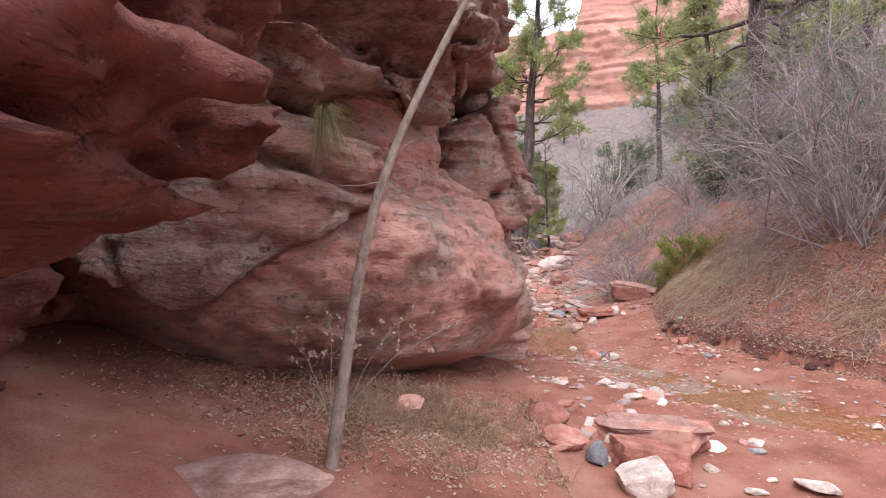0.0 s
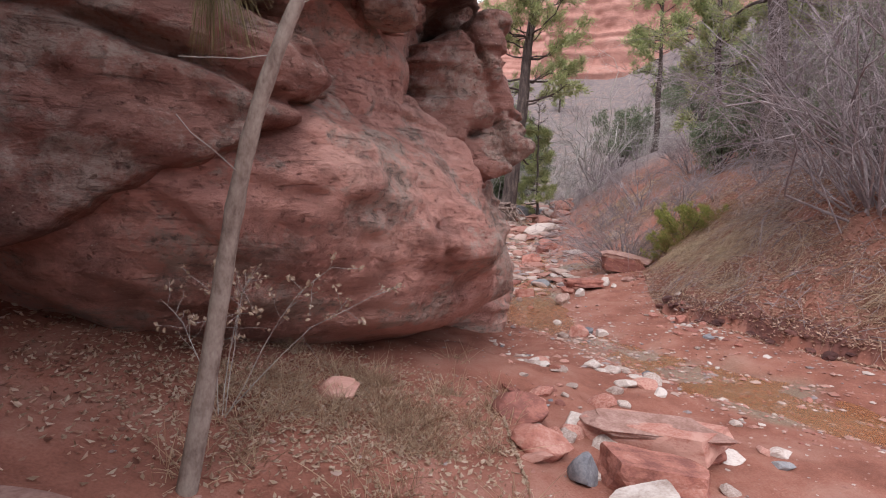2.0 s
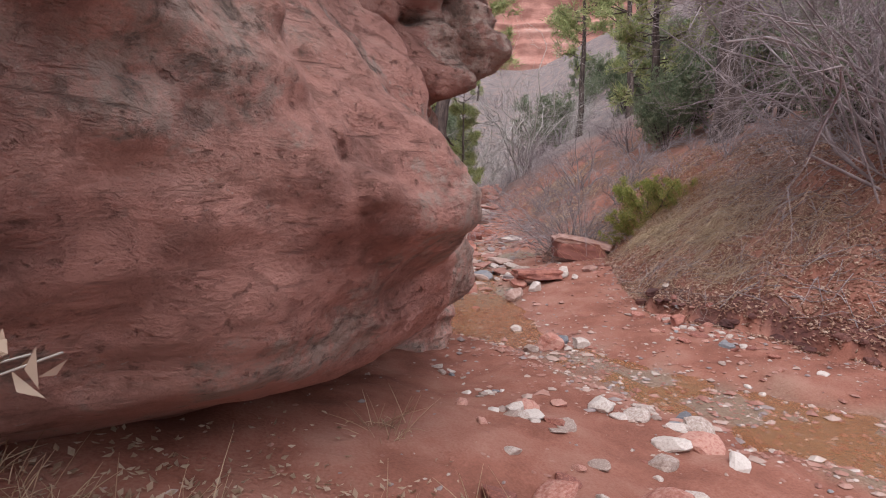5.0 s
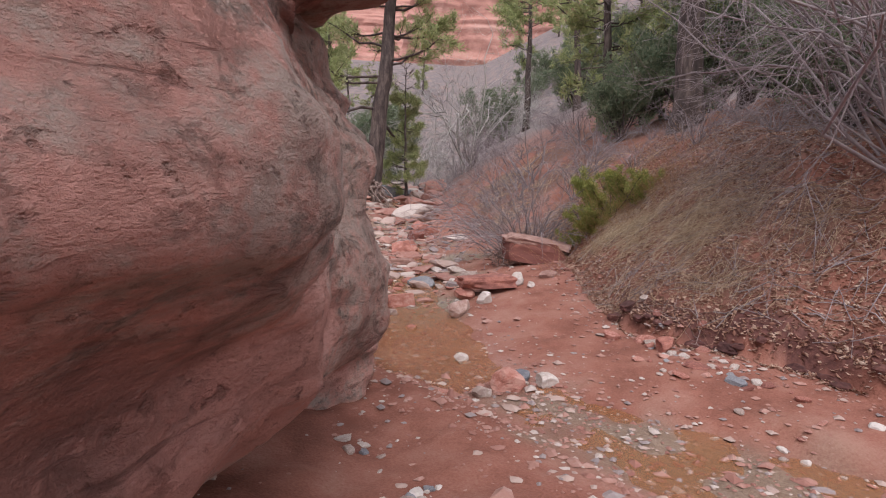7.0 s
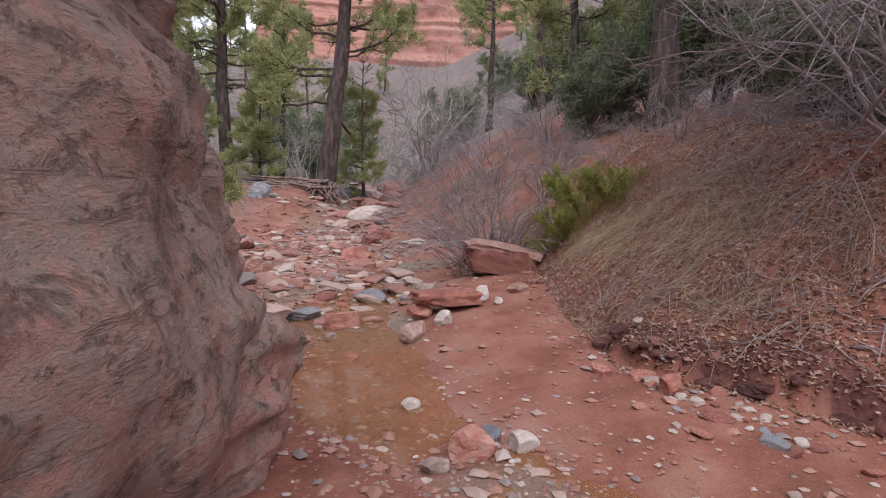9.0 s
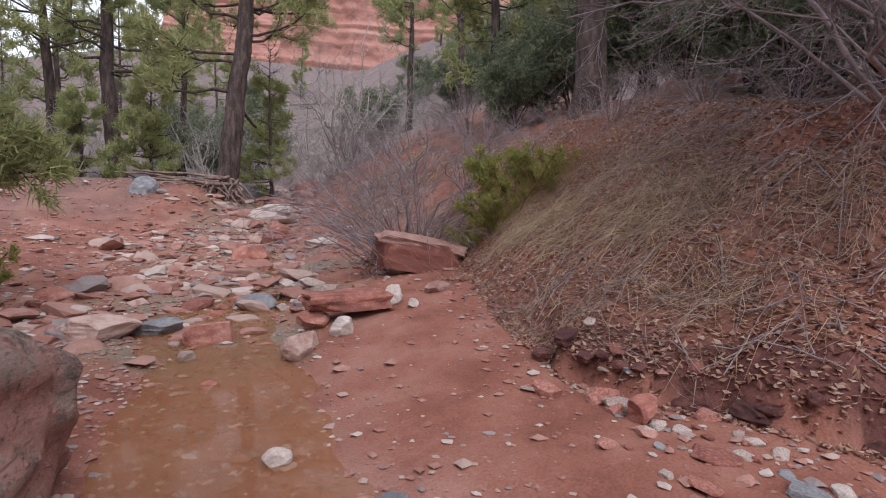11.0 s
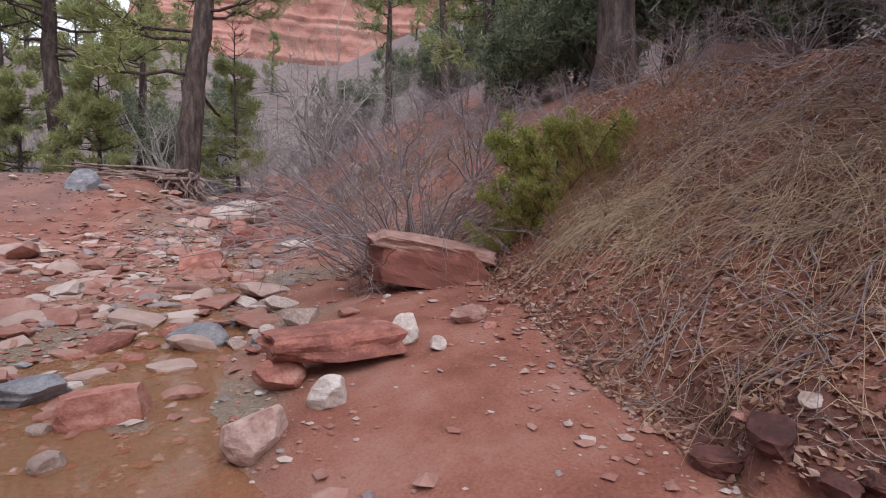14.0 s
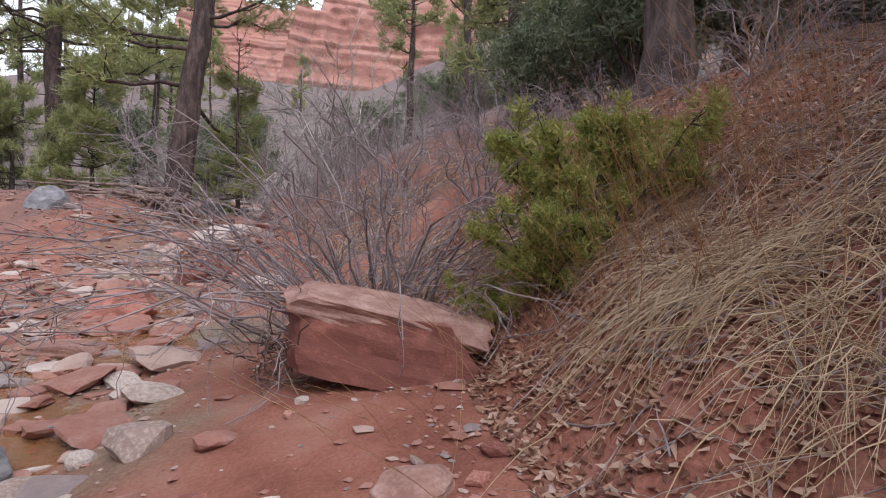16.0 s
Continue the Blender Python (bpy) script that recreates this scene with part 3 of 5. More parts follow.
# ---- far cliffs ----
def cliff(name, az0, az1, dist, z0, z1, seed, label, slope=0.12):
    az = np.radians(np.linspace(az0, az1, int((az1 - az0) * 8)))
    zs = np.linspace(z0, z1, int((z1 - z0) / 0.7))
    A, Z = np.meshgrid(az, zs, indexing="ij")
    wav = 0 * A
    r = dist + 4 * fbm(A * 9, wav, wav, 3, seed) + 2.2 * beds(A * 5, wav, Z * 0.16, seed + 1) + 0.9 * beds(A * 9, wav, Z * 0.6, seed + 3) + 0.7 * fbm(A * 60, Z * 0.25, wav, 3, seed + 2) + (Z - z0) * slope
    fade = np.minimum(A - az[0], az[-1] - A) / 0.05
    top = z1 - 5 * np.abs(fbm(A * 16, wav, wav, 3, seed + 5)) - (z1 - z0) * 0.8 * np.clip(1 - fade, 0, 1)
    r = r + np.maximum(Z - top, 0) * 2.0
    Z = np.minimum(Z, top)
    X, Y = r * np.sin(A), r * np.cos(A)
    idx = np.arange(X.size).reshape(X.shape)
    faces = np.stack([idx[:-1, :-1], idx[1:, :-1], idx[1:, 1:], idx[:-1, 1:]], -1).reshape(-1, 4)
    ob = mesh_object(name, np.stack([X, Y, Z], -1).reshape(-1, 3), faces, M_CLIFF)
    tagged(ob, label, "cliff", kind="structure")


cliff("cliff_far", 9, 62, 178, 22, 68, 3, "far red sandstone cliff band above the wooded canyon")
cliff("cliff_upper", 13, 62, 225, 60, 128, 8, "upper red cliff tier behind a brushy slope", 0.5)
cliff("cliff_butte", -1, 17, 300, 20, 132, 14, "distant rounded red butte against the sky", 0.5)

# ---- parts and plants ----
def thing(name, at, label, category, group=""):
    ob = new(name)
    ob.matrix_basis = Matrix.Translation(at)
    return tagged(ob, label, category, group)


def piece(name, verts, faces, mat, parent, label="", smooth=True):
    ob = mesh_object(name, verts, faces, mat, smooth)
    ob.parent = parent
    return tagged(ob, label)


def tubes(P, R, sides):
    """Tapered tubes round many polylines of equal point count."""
    P, R = np.asarray(P, float), np.asarray(R, float)
    n, k, _ = P.shape
    T = np.gradient(P, axis=1)
    T /= np.linalg.norm(T, axis=2, keepdims=True) + 1e-9
    U = np.cross(T, np.array([0.36, -0.8, 0.48]))
    U /= np.linalg.norm(U, axis=2, keepdims=True) + 1e-9
    V = np.cross(T, U)
    a = np.arange(sides) * 2 * np.pi / sides
    ring = U[:, :, None] * np.cos(a)[:, None] + V[:, :, None] * np.sin(a)[:, None]
    verts = (P[:, :, None] + ring * R[:, :, None, None]).reshape(-1, 3)
    idx = np.arange(n * k * sides).reshape(n, k, sides)
    nxt = np.roll(idx, -1, axis=2)
    faces = np.stack([idx[:, :-1], nxt[:, :-1], nxt[:, 1:], idx[:, 1:]], -1).reshape(-1, 4)
    return verts, faces


def joined(sets):
    verts, faces, n = [], [], 0
    for v, f in sets:
        verts.append(v)
        faces += (np.asarray(f) + n).tolist()
        n += len(v)
    return np.concatenate(verts), faces


def blades(C, D, length, width, rng):
    """One thin pointed blade at each C towards D."""
    side = np.cross(D, rng.normal(size=D.shape))
    side /= np.linalg.norm(side, axis=1, keepdims=True) + 1e-9
    w = (side * width[:, None]) if np.ndim(width) else side * width
    v = np.stack([C - w, C + w, C + D * length[:, None]], 1).reshape(-1, 3)
    return v, np.arange(len(v)).reshape(-1, 3)


def unit(v):
    return v / (np.linalg.norm(v, axis=-1, keepdims=True) + 1e-9)


def offshoots(P, R, count, length, spread_, droop, rng, lo=0.25, k=5, thin=0.5, wander=0.18):
    """count children for each parent polyline."""
    n, kp, _ = P.shape
    par = np.repeat(np.arange(n), count)
    s = rng.uniform(lo, 1.0, len(par)) * (kp - 1)
    i = np.minimum(s.astype(int), kp - 2)
    f = (s - i)[:, None]
    start = P[par, i] * (1 - f) + P[par, i + 1] * f
    along = unit(P[par, i + 1] - P[par, i])
    d = unit(along + spread_ * rng.normal(size=(len(par), 3)))
    L = length * rng.uniform(0.5, 1.3, len(par)) * (1.15 - 0.6 * s / (kp - 1))
    t = np.linspace(0, 1, k)
    out = start[:, None] + d[:, None] * (t * L[:, None])[:, :, None]
    out = out + np.cumsum(rng.normal(size=(len(par), k, 3)) * np.r_[0, np.ones(k - 1)][None, :, None], axis=1) * (wander * L / k)[:, None, None]
    out[:, :, 2] += droop * (t ** 2)[None] * L[:, None]
    r0 = (R[par, i] * (1 - f[:, 0]) + R[par, i + 1] * f[:, 0]) * thin
    return out, r0[:, None] * np.linspace(1, 0.35, k)[None]


def shrub(name, at, label, mat, seed, height, wide, stems, kids=(7, 6), thick=0.022, lean=(0, 0), arch=0.25, group="", scale_twig=1.0, split=False, k=5):
    """A leafless shrub: arching stems and two orders of twigs."""
    rng = np.random.default_rng(seed)
    ob = thing(name, at, label, "shrub", group)
    az, out = rng.uniform(0, 2 * np.pi, stems), np.sqrt(rng.uniform(0.05, 1, stems)) * wide
    tip = np.stack([np.cos(az) * out + lean[0], np.sin(az) * out + lean[1], height * rng.uniform(0.65, 1.1, stems) * (1.1 - 0.45 * out / wide)], 1)
    base = np.stack([np.cos(az), np.sin(az), 0 * az], 1) * (rng.uniform(0, 0.12, stems) * wide)[:, None]
    base[:, 2] = -0.12
    t = np.linspace(0, 1, 7)
    P = base[:, None] + (tip - base)[:, None] * t[None, :, None]
    P[:, :, 2] += arch * height * np.sin(np.pi * t)[None]
    P = P + np.cumsum(rng.normal(size=P.shape), axis=1) * 0.045 * height
    P[:, :, 2] -= 0.22 * height * (out / wide)[:, None] * t[None] ** 3
    R = thick * rng.uniform(0.6, 1.3, stems)[:, None] * np.linspace(1, 0.3, 7)[None]
    if split:
        for a, b in zip(P, R):
            piece("stem", *tubes(a[None], b[None], 6), mat, ob)
    else:
        piece("stemwork", *tubes(P, R, 4), mat, ob)["kind"] = "stuff"
    P1, R1 = offshoots(P, R, kids[0], height * 0.36, 0.8, -0.05, rng, k=k, wander=0.3)
    P2, R2 = offshoots(P1, R1, kids[1], height * 0.17 * scale_twig, 0.6, 0.0, rng, thin=0.6, k=k)
    R1, R2 = np.maximum(R1, 0.0035), np.maximum(R2, 0.0028)
    piece("twig_tangle", *joined([tubes(P1, R1, 3), tubes(P2, R2, 3)]), mat, ob)["kind"] = "stuff"
    return ob


def pine(name, at, label, seed, height, radius, lean=(0, 0), crown=0.35, reach=0.22, dense=1.0, needle=0.28, width=0.016, limbs=46, mat=None, wander=0.012, turn=0.0, first=-0.15, split=False):
    """A conifer: a tapered trunk, whorls of limbs with side shoots, and tufts of needles on their outer ends."""
    rng = np.random.default_rng(seed)
    ob = thing(name, at, label, "tree")
    t = np.linspace(0, 1, 16)
    stem = np.stack([lean[0] * t, lean[1] * t, height * t - 0.3], 1)
    stem[2:] += np.cumsum(rng.normal(size=(14, 3)) * [1, 1, 0], axis=0) * wander * height / 4
    flare = 1 + 0.32 * np.exp(-t * height / 0.45)
    rad = radius * (1 - 0.86 * t) * flare
    rings, sides = (90, 20) if split else (30, 10)
    fine = np.linspace(0, 1, rings)
    S = np.stack([np.interp(fine, t, stem[:, i]) for i in range(3)], 1)
    v, f = tubes(S[None], np.interp(fine, t, rad)[None], sides)
    ang = np.tile(np.arange(sides) * 20 / sides, rings)
    lift = 1 + 0.10 * vnoise(ang * 0.9, v[:, 2] * 1.8, 0 * ang, seed) + 0.06 * vnoise(ang * 2.3, v[:, 2] * 5, 0 * ang, seed + 1)
    axis = np.repeat(S, sides, axis=0)
    piece("trunk", axis + (v - axis) * lift[:, None], f, M_BARK, ob)
    rel = crown + (0.985 - crown) * np.sort(rng.uniform(0, 1, limbs)) ** 0.9
    az = rng.uniform(0, 2 * np.pi, limbs) + turn
    L = height * reach * (1.06 - rel) / (1.06 - crown) * rng.uniform(0.55, 1.2, limbs) + 0.25
    k = 7
    u = np.linspace(0, 1, k)
    start = np.stack([np.interp(rel, t, stem[:, i]) for i in range(3)], 1)
    rise = first + 0.75 * (rel - crown) / (1 - crown)
    d = np.stack([np.cos(az), np.sin(az), rise], 1)
    P = start[:, None] + d[:, None] * (u * L[:, None])[:, :, None]
    P[:, :, 2] += (0.22 * u ** 2)[None] * L[:, None]
    P += np.cumsum(rng.normal(size=P.shape) * np.r_[0, np.ones(k - 1)][None, :, None], axis=1) * (0.035 * L)[:, None, None]
    R = (0.012 + 0.016 * L)[:, None] * np.linspace(1, 0.25, k)[None]
    P1, R1 = offshoots(P, R, 9 if split else 6, height * reach * 0.32, 0.55, 0.1, rng, lo=0.35, thin=0.5)
    if split:
        for a, b in zip(P, R):
            piece("branch", *tubes(a[None], b[None], 6), M_BARK, ob)
        piece("twig_tangle", *tubes(P1, np.maximum(R1, 0.006), 3), M_BARK, ob)["kind"] = "stuff"
    else:
        piece("branchwork", *joined([tubes(P, R, 5), tubes(P1, np.maximum(R1, 0.006), 3)]), M_BARK, ob)["kind"] = "stuff"
    n = int(22 * dense)
    tips = np.concatenate([P1[:, 2:].reshape(-1, 3), P[:, 4:].reshape(-1, 3)])
    way = unit(np.concatenate([np.repeat(unit(P1[:, -1] - P1[:, 0]), 3, axis=0), np.repeat(unit(P[:, -1] - P[:, 3]), 3, axis=0)]) + [0, 0, 0.35])
    keep = vnoise(tips[:, 0] * 0.8, tips[:, 1] * 0.8, tips[:, 2] * 0.8, seed + 9) > -0.35
    tips, way = tips[keep], way[keep]
    C = np.repeat(tips, n, axis=0) + rng.normal(size=(len(tips) * n, 3)) * needle * 0.30
    D = unit(np.repeat(way, n, axis=0) * 0.7 + rng.normal(size=C.shape) * 0.6)
    piece("foliage", *blades(C, D, needle * rng.uniform(0.6, 1.2, len(C)), width, rng), mat or M_NEEDLE, ob, smooth=False)["kind"] = "stuff"
    return ob


def juniper(name, at, label, seed, height, wide, mat=None, count=9000):
    """A dense low conifer: several stems and many small sprays with gaps."""
    rng = np.random.default_rng(seed)
    ob = thing(name, at, label, "tree")
    stems = 9
    az = rng.uniform(0, 2 * np.pi, stems)
    tip = np.stack([np.cos(az) * wide * 0.55, np.sin(az) * wide * 0.55, height * rng.uniform(0.6, 1.0, stems)], 1)
    tip[0] = (0, 0, height)
    u = np.linspace(0, 1, 6)
    P = tip[:, None] * u[None, :, None] + np.cumsum(rng.normal(size=(stems, 6, 3)), axis=1) * 0.02 * height
    P[:, 0, 2] = -0.2
    R = 0.03 * height * 0.4 * np.linspace(1, 0.2, 6)[None] * np.ones((stems, 1))
    P1, R1 = offshoots(P, R, 9, height * 0.32, 0.7, 0.05, rng, lo=0.15)
    piece("stemwork", *joined([tubes(P, R, 5), tubes(P1, np.maximum(R1, 0.006), 3)]), M_BARK, ob)["kind"] = "stuff"
    P2, _ = offshoots(P1, R1, 6, height * 0.16, 0.7, 0.05, rng)
    tips = np.concatenate([P2[:, 2:].reshape(-1, 3), P1[:, 3:].reshape(-1, 3)])
    pick = rng.integers(0, len(tips), count)
    C = tips[pick] + rng.normal(size=(count, 3)) * height * 0.03
    D = unit(rng.normal(size=(count, 3)) + [0, 0, 0.6])
    piece("foliage", *blades(C, D, height * 0.075 * rng.uniform(0.5, 1.2, count), height * 0.008, rng), mat or M_JUNIPER, ob, smooth=False)["kind"] = "stuff"
    return ob


def gz(x, y):
    return float(ground_z(np.array([x]), np.array([y]))[0])


def on(x, y, dz=0.0):
    return (x, y, gz(x, y) + dz)


# the trees that stand by the creek
pine("pine_tree", on(4.7, 34.0), "tall leaning ponderosa pine above exposed roots", 5, 19, 0.46, (2.3, 0.4), 0.22, 0.24, 1.0, 0.36, 0.026, 60, split=True)
pine("pine_tree", on(0.3, 43.5), "tall ponderosa pine on the terrace", 8, 22, 0.42, (-0.6, 0), 0.2, 0.2, 1.0, 0.38, 0.028, 60, split=True)
pine("pine_tree", on(11.6, 19.9), "thick dark ponderosa pine on the steep bank", 11, 17, 0.38, (0.1, -0.2), 0.36, 0.30, 1.1, 0.28, 0.014, 44, first=-0.3, split=True)
pine("pine_tree", on(7.0, 36.5), "slender young pine beside the creek", 14, 7.5, 0.1, (0.1, 0), 0.12, 0.17, 0.9, 0.26, 0.016, 40)
pine("pine_tree", on(2.0, 38.5), "bushy young green pine on the terrace", 15, 5.0, 0.1, (0, 0), 0.06, 0.34, 1.2, 0.26, 0.016, 44)
pine("pine_tree", on(-0.5, 17.6), "leafy green pine behind the boulder", 19, 7.5, 0.12, (0.2, 0), 0.2, 0.2, 1.2, 0.22, 0.011, 44, split=True)
pine("pine_tree", on(-1.0, 41.0), "bushy young green pine on the terrace", 16, 4.2, 0.1, (0, 0), 0.05, 0.36, 1.2, 0.26, 0.016, 40)
TALL = [pine("pine_tree", on(x, y), "green ponderosa pine in the canyon woods", 30 + i, hgt, 0.28, (0.3, 0.2), cr, 0.2, 0.5, 0.5, 0.045, 40) for i, (x, y, hgt, cr) in enumerate([(19, 48, 17, 0.25), (-7.5, 46, 18, 0.12), (26, 40, 13, 0.15)])]
JUNIPERS = [juniper("juniper_tree", on(x, y), "rounded dark green juniper on the slope", 60 + i, hgt, hgt * 0.7) for i, (x, y, hgt) in enumerate([(20, 60, 5.5), (24, 44, 5.0), (17, 27, 4.0)])]


def free(x, y, gap, taken):
    return all((x - a) ** 2 + (y - b) ** 2 > gap * gap for a, b in taken)


def woods():
    rng = random.Random(4)
    taken = [(4.7, 34), (0.3, 43.5), (11.6, 19.9), (19, 48), (-7.5, 46), (26, 40)]
    made = 0
    for _ in range(900):
        if made >= 72:
            break
        az, r = radians(rng.uniform(-34, 62)), rng.uniform(34, 150)
        x, y = r * math.sin(az), r * math.cos(az)
        foot, cx = np.interp(y, FOOT_Y, FOOT_X), np.interp(y, CREEK_Y, CREEK_X)
        if cx - 4 < x < foot + 3 or not free(x, y, 3.5 + r * 0.025, taken):
            continue
        if radians(9) < az < radians(24) and r > 70 and rng.random() < 0.35:
            continue
        taken.append((x, y))
        kind = rng.random()
        s = rng.uniform(0.65, 1.15)
        if kind < 0.55:
            src, s = TALL[made % 3], s * (0.85 if x > foot else 1.05)
        elif kind < 0.85:
            src = JUNIPERS[made % 3]
        else:
            src = TALL[made % 2]
        ob = copy_thing(src, Matrix.Translation(on(x, y)) @ Matrix.Rotation(rng.uniform(0, 6.28), 4, "Z"))
        ob.scale = (s, s, s)
        made += 1


woods()
for x, y, s in ((14.2, 20.6, 0.9), (15.5, 24.0, 1.0), (17.5, 22.0, 0.9), (13.5, 27.0, 0.8)):
    copy_thing(TALL[2], Matrix.Translation(on(x, y)) @ Matrix.Rotation(x * 3, 4, "Z")).scale = (s, s, s)
for x, y, s in ((10.3, 10.6, 0.55), (11.2, 12.8, 0.65), (10.9, 14.6, 0.6), (11.9, 15.9, 0.75), (12.6, 14.0, 0.8), (11.6, 9.2, 0.7), (12.8, 21.6, 0.8), (14.4, 19.4, 0.95), (11.4, 22.8, 0.6), (16.5, 19.0, 0.9), (13.0, 24.0, 0.7), (18.0, 26.0, 0.9), (12.9, 12.4, 0.75), (14.4, 14.4, 0.9), (14.2, 17.0, 0.85), (15.6, 12.0, 0.9), (13.2, 18.6, 0.6), (16.8, 15.6, 1.0), (12.6, 10.2, 0.7)):
    copy_thing(JUNIPERS[2], Matrix.Translation(on(x, y)) @ Matrix.Rotation(x * 3, 4, "Z")).scale = (s, s, s)

# leafless brush
BIG = shrub("bare_shrub", on(8.6, 11.6), "large grey leafless shrub with tangled branches on the bank", M_TWIG, 3, 5.2, 3.7, 70, (9, 8), 0.022, (-0.7, 0.2), 0.06, split=True)
MID = shrub("bare_shrub", on(12.6, 12.9), "grey leafless brush on the leafy bank", M_TWIG, 4, 2.9, 2.8, 24, (7, 6), 0.022, (-0.6, -0.2), 0.08, k=4)
FAN = shrub("bare_shrub", on(6.2, 18.3), "leafless fan-shaped willow shrub behind the stone slab", M_TWIG, 6, 2.0, 2.3, 80, (5, 4), 0.013, (-0.9, 0.0), 0.08, split=True)
FAR = shrub("bare_shrub", on(9.0, 24.5), "grey leafless brush beside the creek", M_TWIG, 7, 2.7, 2.6, 17, (6, 4), 0.026, (-0.3, 0), 0.08, scale_twig=1.4, k=4)
PALE_SHRUB = shrub("bare_tree", on(9.4, 46.0), "pale leafless cottonwood among the pines", M_TWIG_PALE, 9, 6.5, 2.6, 16, (7, 6), 0.034, (0, 0), 0.05, k=4)


def thicket():
    rng = random.Random(12)
    spots = [(9.7, 12.7), (10.6, 10.6), (11.6, 12.2), (9.4, 9.4), (11.0, 8.2), (13.6, 14.6), (14.8, 12.0), (15.6, 16.6), (13.0, 9.5), (9.4, 21.4), (8.4, 20.2), (10.6, 23.0), (8.2, 23.4), (11.5, 25.5), (8.9, 27.5), (10.8, 29.5), (12.5, 28.5), (9.9, 33), (12.0, 36), (15.4, 19.4), (7.9, 25.6), (11, 40), (14, 33), (9.5, 37.0), (7.9, 30.5), (13.2, 22.4), (16, 28), (9.6, 17.0), (10.3, 18.4), (9.2, 18.8), (10.9, 17.2), (11.9, 18.4), (8.9, 20.0), (10.2, 15.6), (9.9, 14.0), (11.0, 20.6)]
    for _ in range(150):
        az, r = radians(rng.uniform(-22, 55)), rng.uniform(38, 150)
        x, y = r * math.sin(az), r * math.cos(az)
        cx = np.interp(y, CREEK_Y, CREEK_X)
        if abs(x - cx) > 3 and (az > 0.05 or rng.random() < 0.5) and len(spots) < 100:
            spots.append((x, y))
    for i, (x, y) in enumerate(spots):
        s = rng.uniform(0.6, 1.05) * (0.8 if i < 27 else 0.42 if i < 36 else 1.5)
        src = MID if i < 9 else FAR if rng.random() < 0.93 or i < 36 else PALE_SHRUB
        copy_thing(src, Matrix.Translation(on(x, y)) @ Matrix.Rotation(rng.uniform(0, 6.28), 4, "Z")).scale = (s, s, s * rng.uniform(0.8, 1.1))
    for x, y, s in ((-5.5, 43, 0.9), (12.5, 52, 0.8), (7.5, 50, 0.7), (-1.5, 47, 0.8)):
        copy_thing(PALE_SHRUB, Matrix.Translation(on(x, y)) @ Matrix.Rotation(x * 5, 4, "Z")).scale = (s, s, s)


thicket()


def canyon_side():
    """Junipers and pale leafless trees on the slope up the canyon."""
    rng = random.Random(31)
    for i in range(34):
        az, r = radians(rng.uniform(3, 34)), rng.uniform(44, 105)
        x, y = r * math.sin(az), r * math.cos(az)
        if abs(x - np.interp(y, CREEK_Y, CREEK_X)) < 3:
            continue
        src = JUNIPERS[i % 3] if i % 5 < 3 else PALE_SHRUB
        s = rng.uniform(0.6, 1.1)
        copy_thing(src, Matrix.Translation(on(x, y)) @ Matrix.Rotation(rng.uniform(0, 6.28), 4, "Z")).scale = (s, s, s)


canyon_side()


def green_shrub():
    ob = juniper("green_shrub", on(7.3, 16.6), "bright olive-green evergreen shrub in dry grass", 77, 0.95, 1.3, M_SHRUB, 15000)
    ob["category"] = "shrub"
    for x, y, k, turn_ in ((7.85, 16.7, 0.75, 1.1), (6.8, 16.6, 0.65, 2.0), (6.5, 16.75, 0.4, 4.0), (0.25, 17.6, 0.75, 1.0)):
        copy_thing(ob, Matrix.Translation(on(x, y, -0.03)) @ Matrix.Rotation(turn_, 4, "Z")).scale = (k, k, k)


green_shrub()


def sapling():
    ob = thing("sapling", on(-1.0, 4.41), "slim bare leaning sapling with pale grey bark", "tree")
    zz = gz(-1.0, 4.41)
    t = np.linspace(0, 1, 40)
    x = np.interp(t, [0, 0.31, 0.45, 0.66, 0.82, 1], [0, 0.26, 0.40, 0.70, 1.13, 1.87])
    z = np.interp(t, [0, 0.31, 0.45, 0.66, 0.82, 1], [-0.15, 1.3, 1.92, 2.7, 3.5, 4.8])
    for _ in range(12):
        x[1:-1] = (x[:-2] + 2 * x[1:-1] + x[2:]) / 4
        z[1:-1] = (z[:-2] + 2 * z[1:-1] + z[2:]) / 4
    P = np.stack([x, 0.04 * np.sin(t * 9), z], 1)
    r = 0.058 * (1 - 0.68 * t)
    for knot in (0.12, 0.27, 0.36, 0.43, 0.52, 0.6, 0.71, 0.8):
        r = r * (1 + 0.14 * np.exp(-((t - knot) / 0.011) ** 2))
    piece("trunk", *tubes(P[None], r[None], 12), M_SAPLING, ob)
    rng = np.random.default_rng(5)
    P1, R1 = offshoots(P[None, 8:], r[None, 8:], 6, 0.4, 0.9, 0.1, rng, lo=0.2, thin=0.09, k=6)
    for a, b in zip(P1, R1):
        piece("twig", *tubes(a[None], np.maximum(b[None], 0.0025), 5), M_TWIG_PALE, ob)


sapling()


def leaves_on(P, per, size, rng):
    """Small bent leaves along the ends of twigs."""
    tips = np.repeat(P[:, 1:].reshape(-1, 3), per, axis=0) + rng.normal(size=((P.shape[1] - 1) * len(P) * per, 3)) * size * 0.7
    a, b = unit(rng.normal(size=tips.shape)), unit(rng.normal(size=tips.shape))
    b = unit(b - a * np.sum(a * b, axis=1, keepdims=True))
    c = np.cross(a, b)
    s = size * rng.uniform(0.6, 1.3, len(tips))[:, None]
    v = np.stack([tips - a * s, tips - b * s * 0.6 + c * s * 0.3, tips + a * s, tips + b * s * 0.6 + c * s * 0.3], 1).reshape(-1, 3)
    i = np.arange(len(v)).reshape(-1, 4)
    return v, np.concatenate([i[:, [0, 1, 2]], i[:, [0, 2, 3]]])


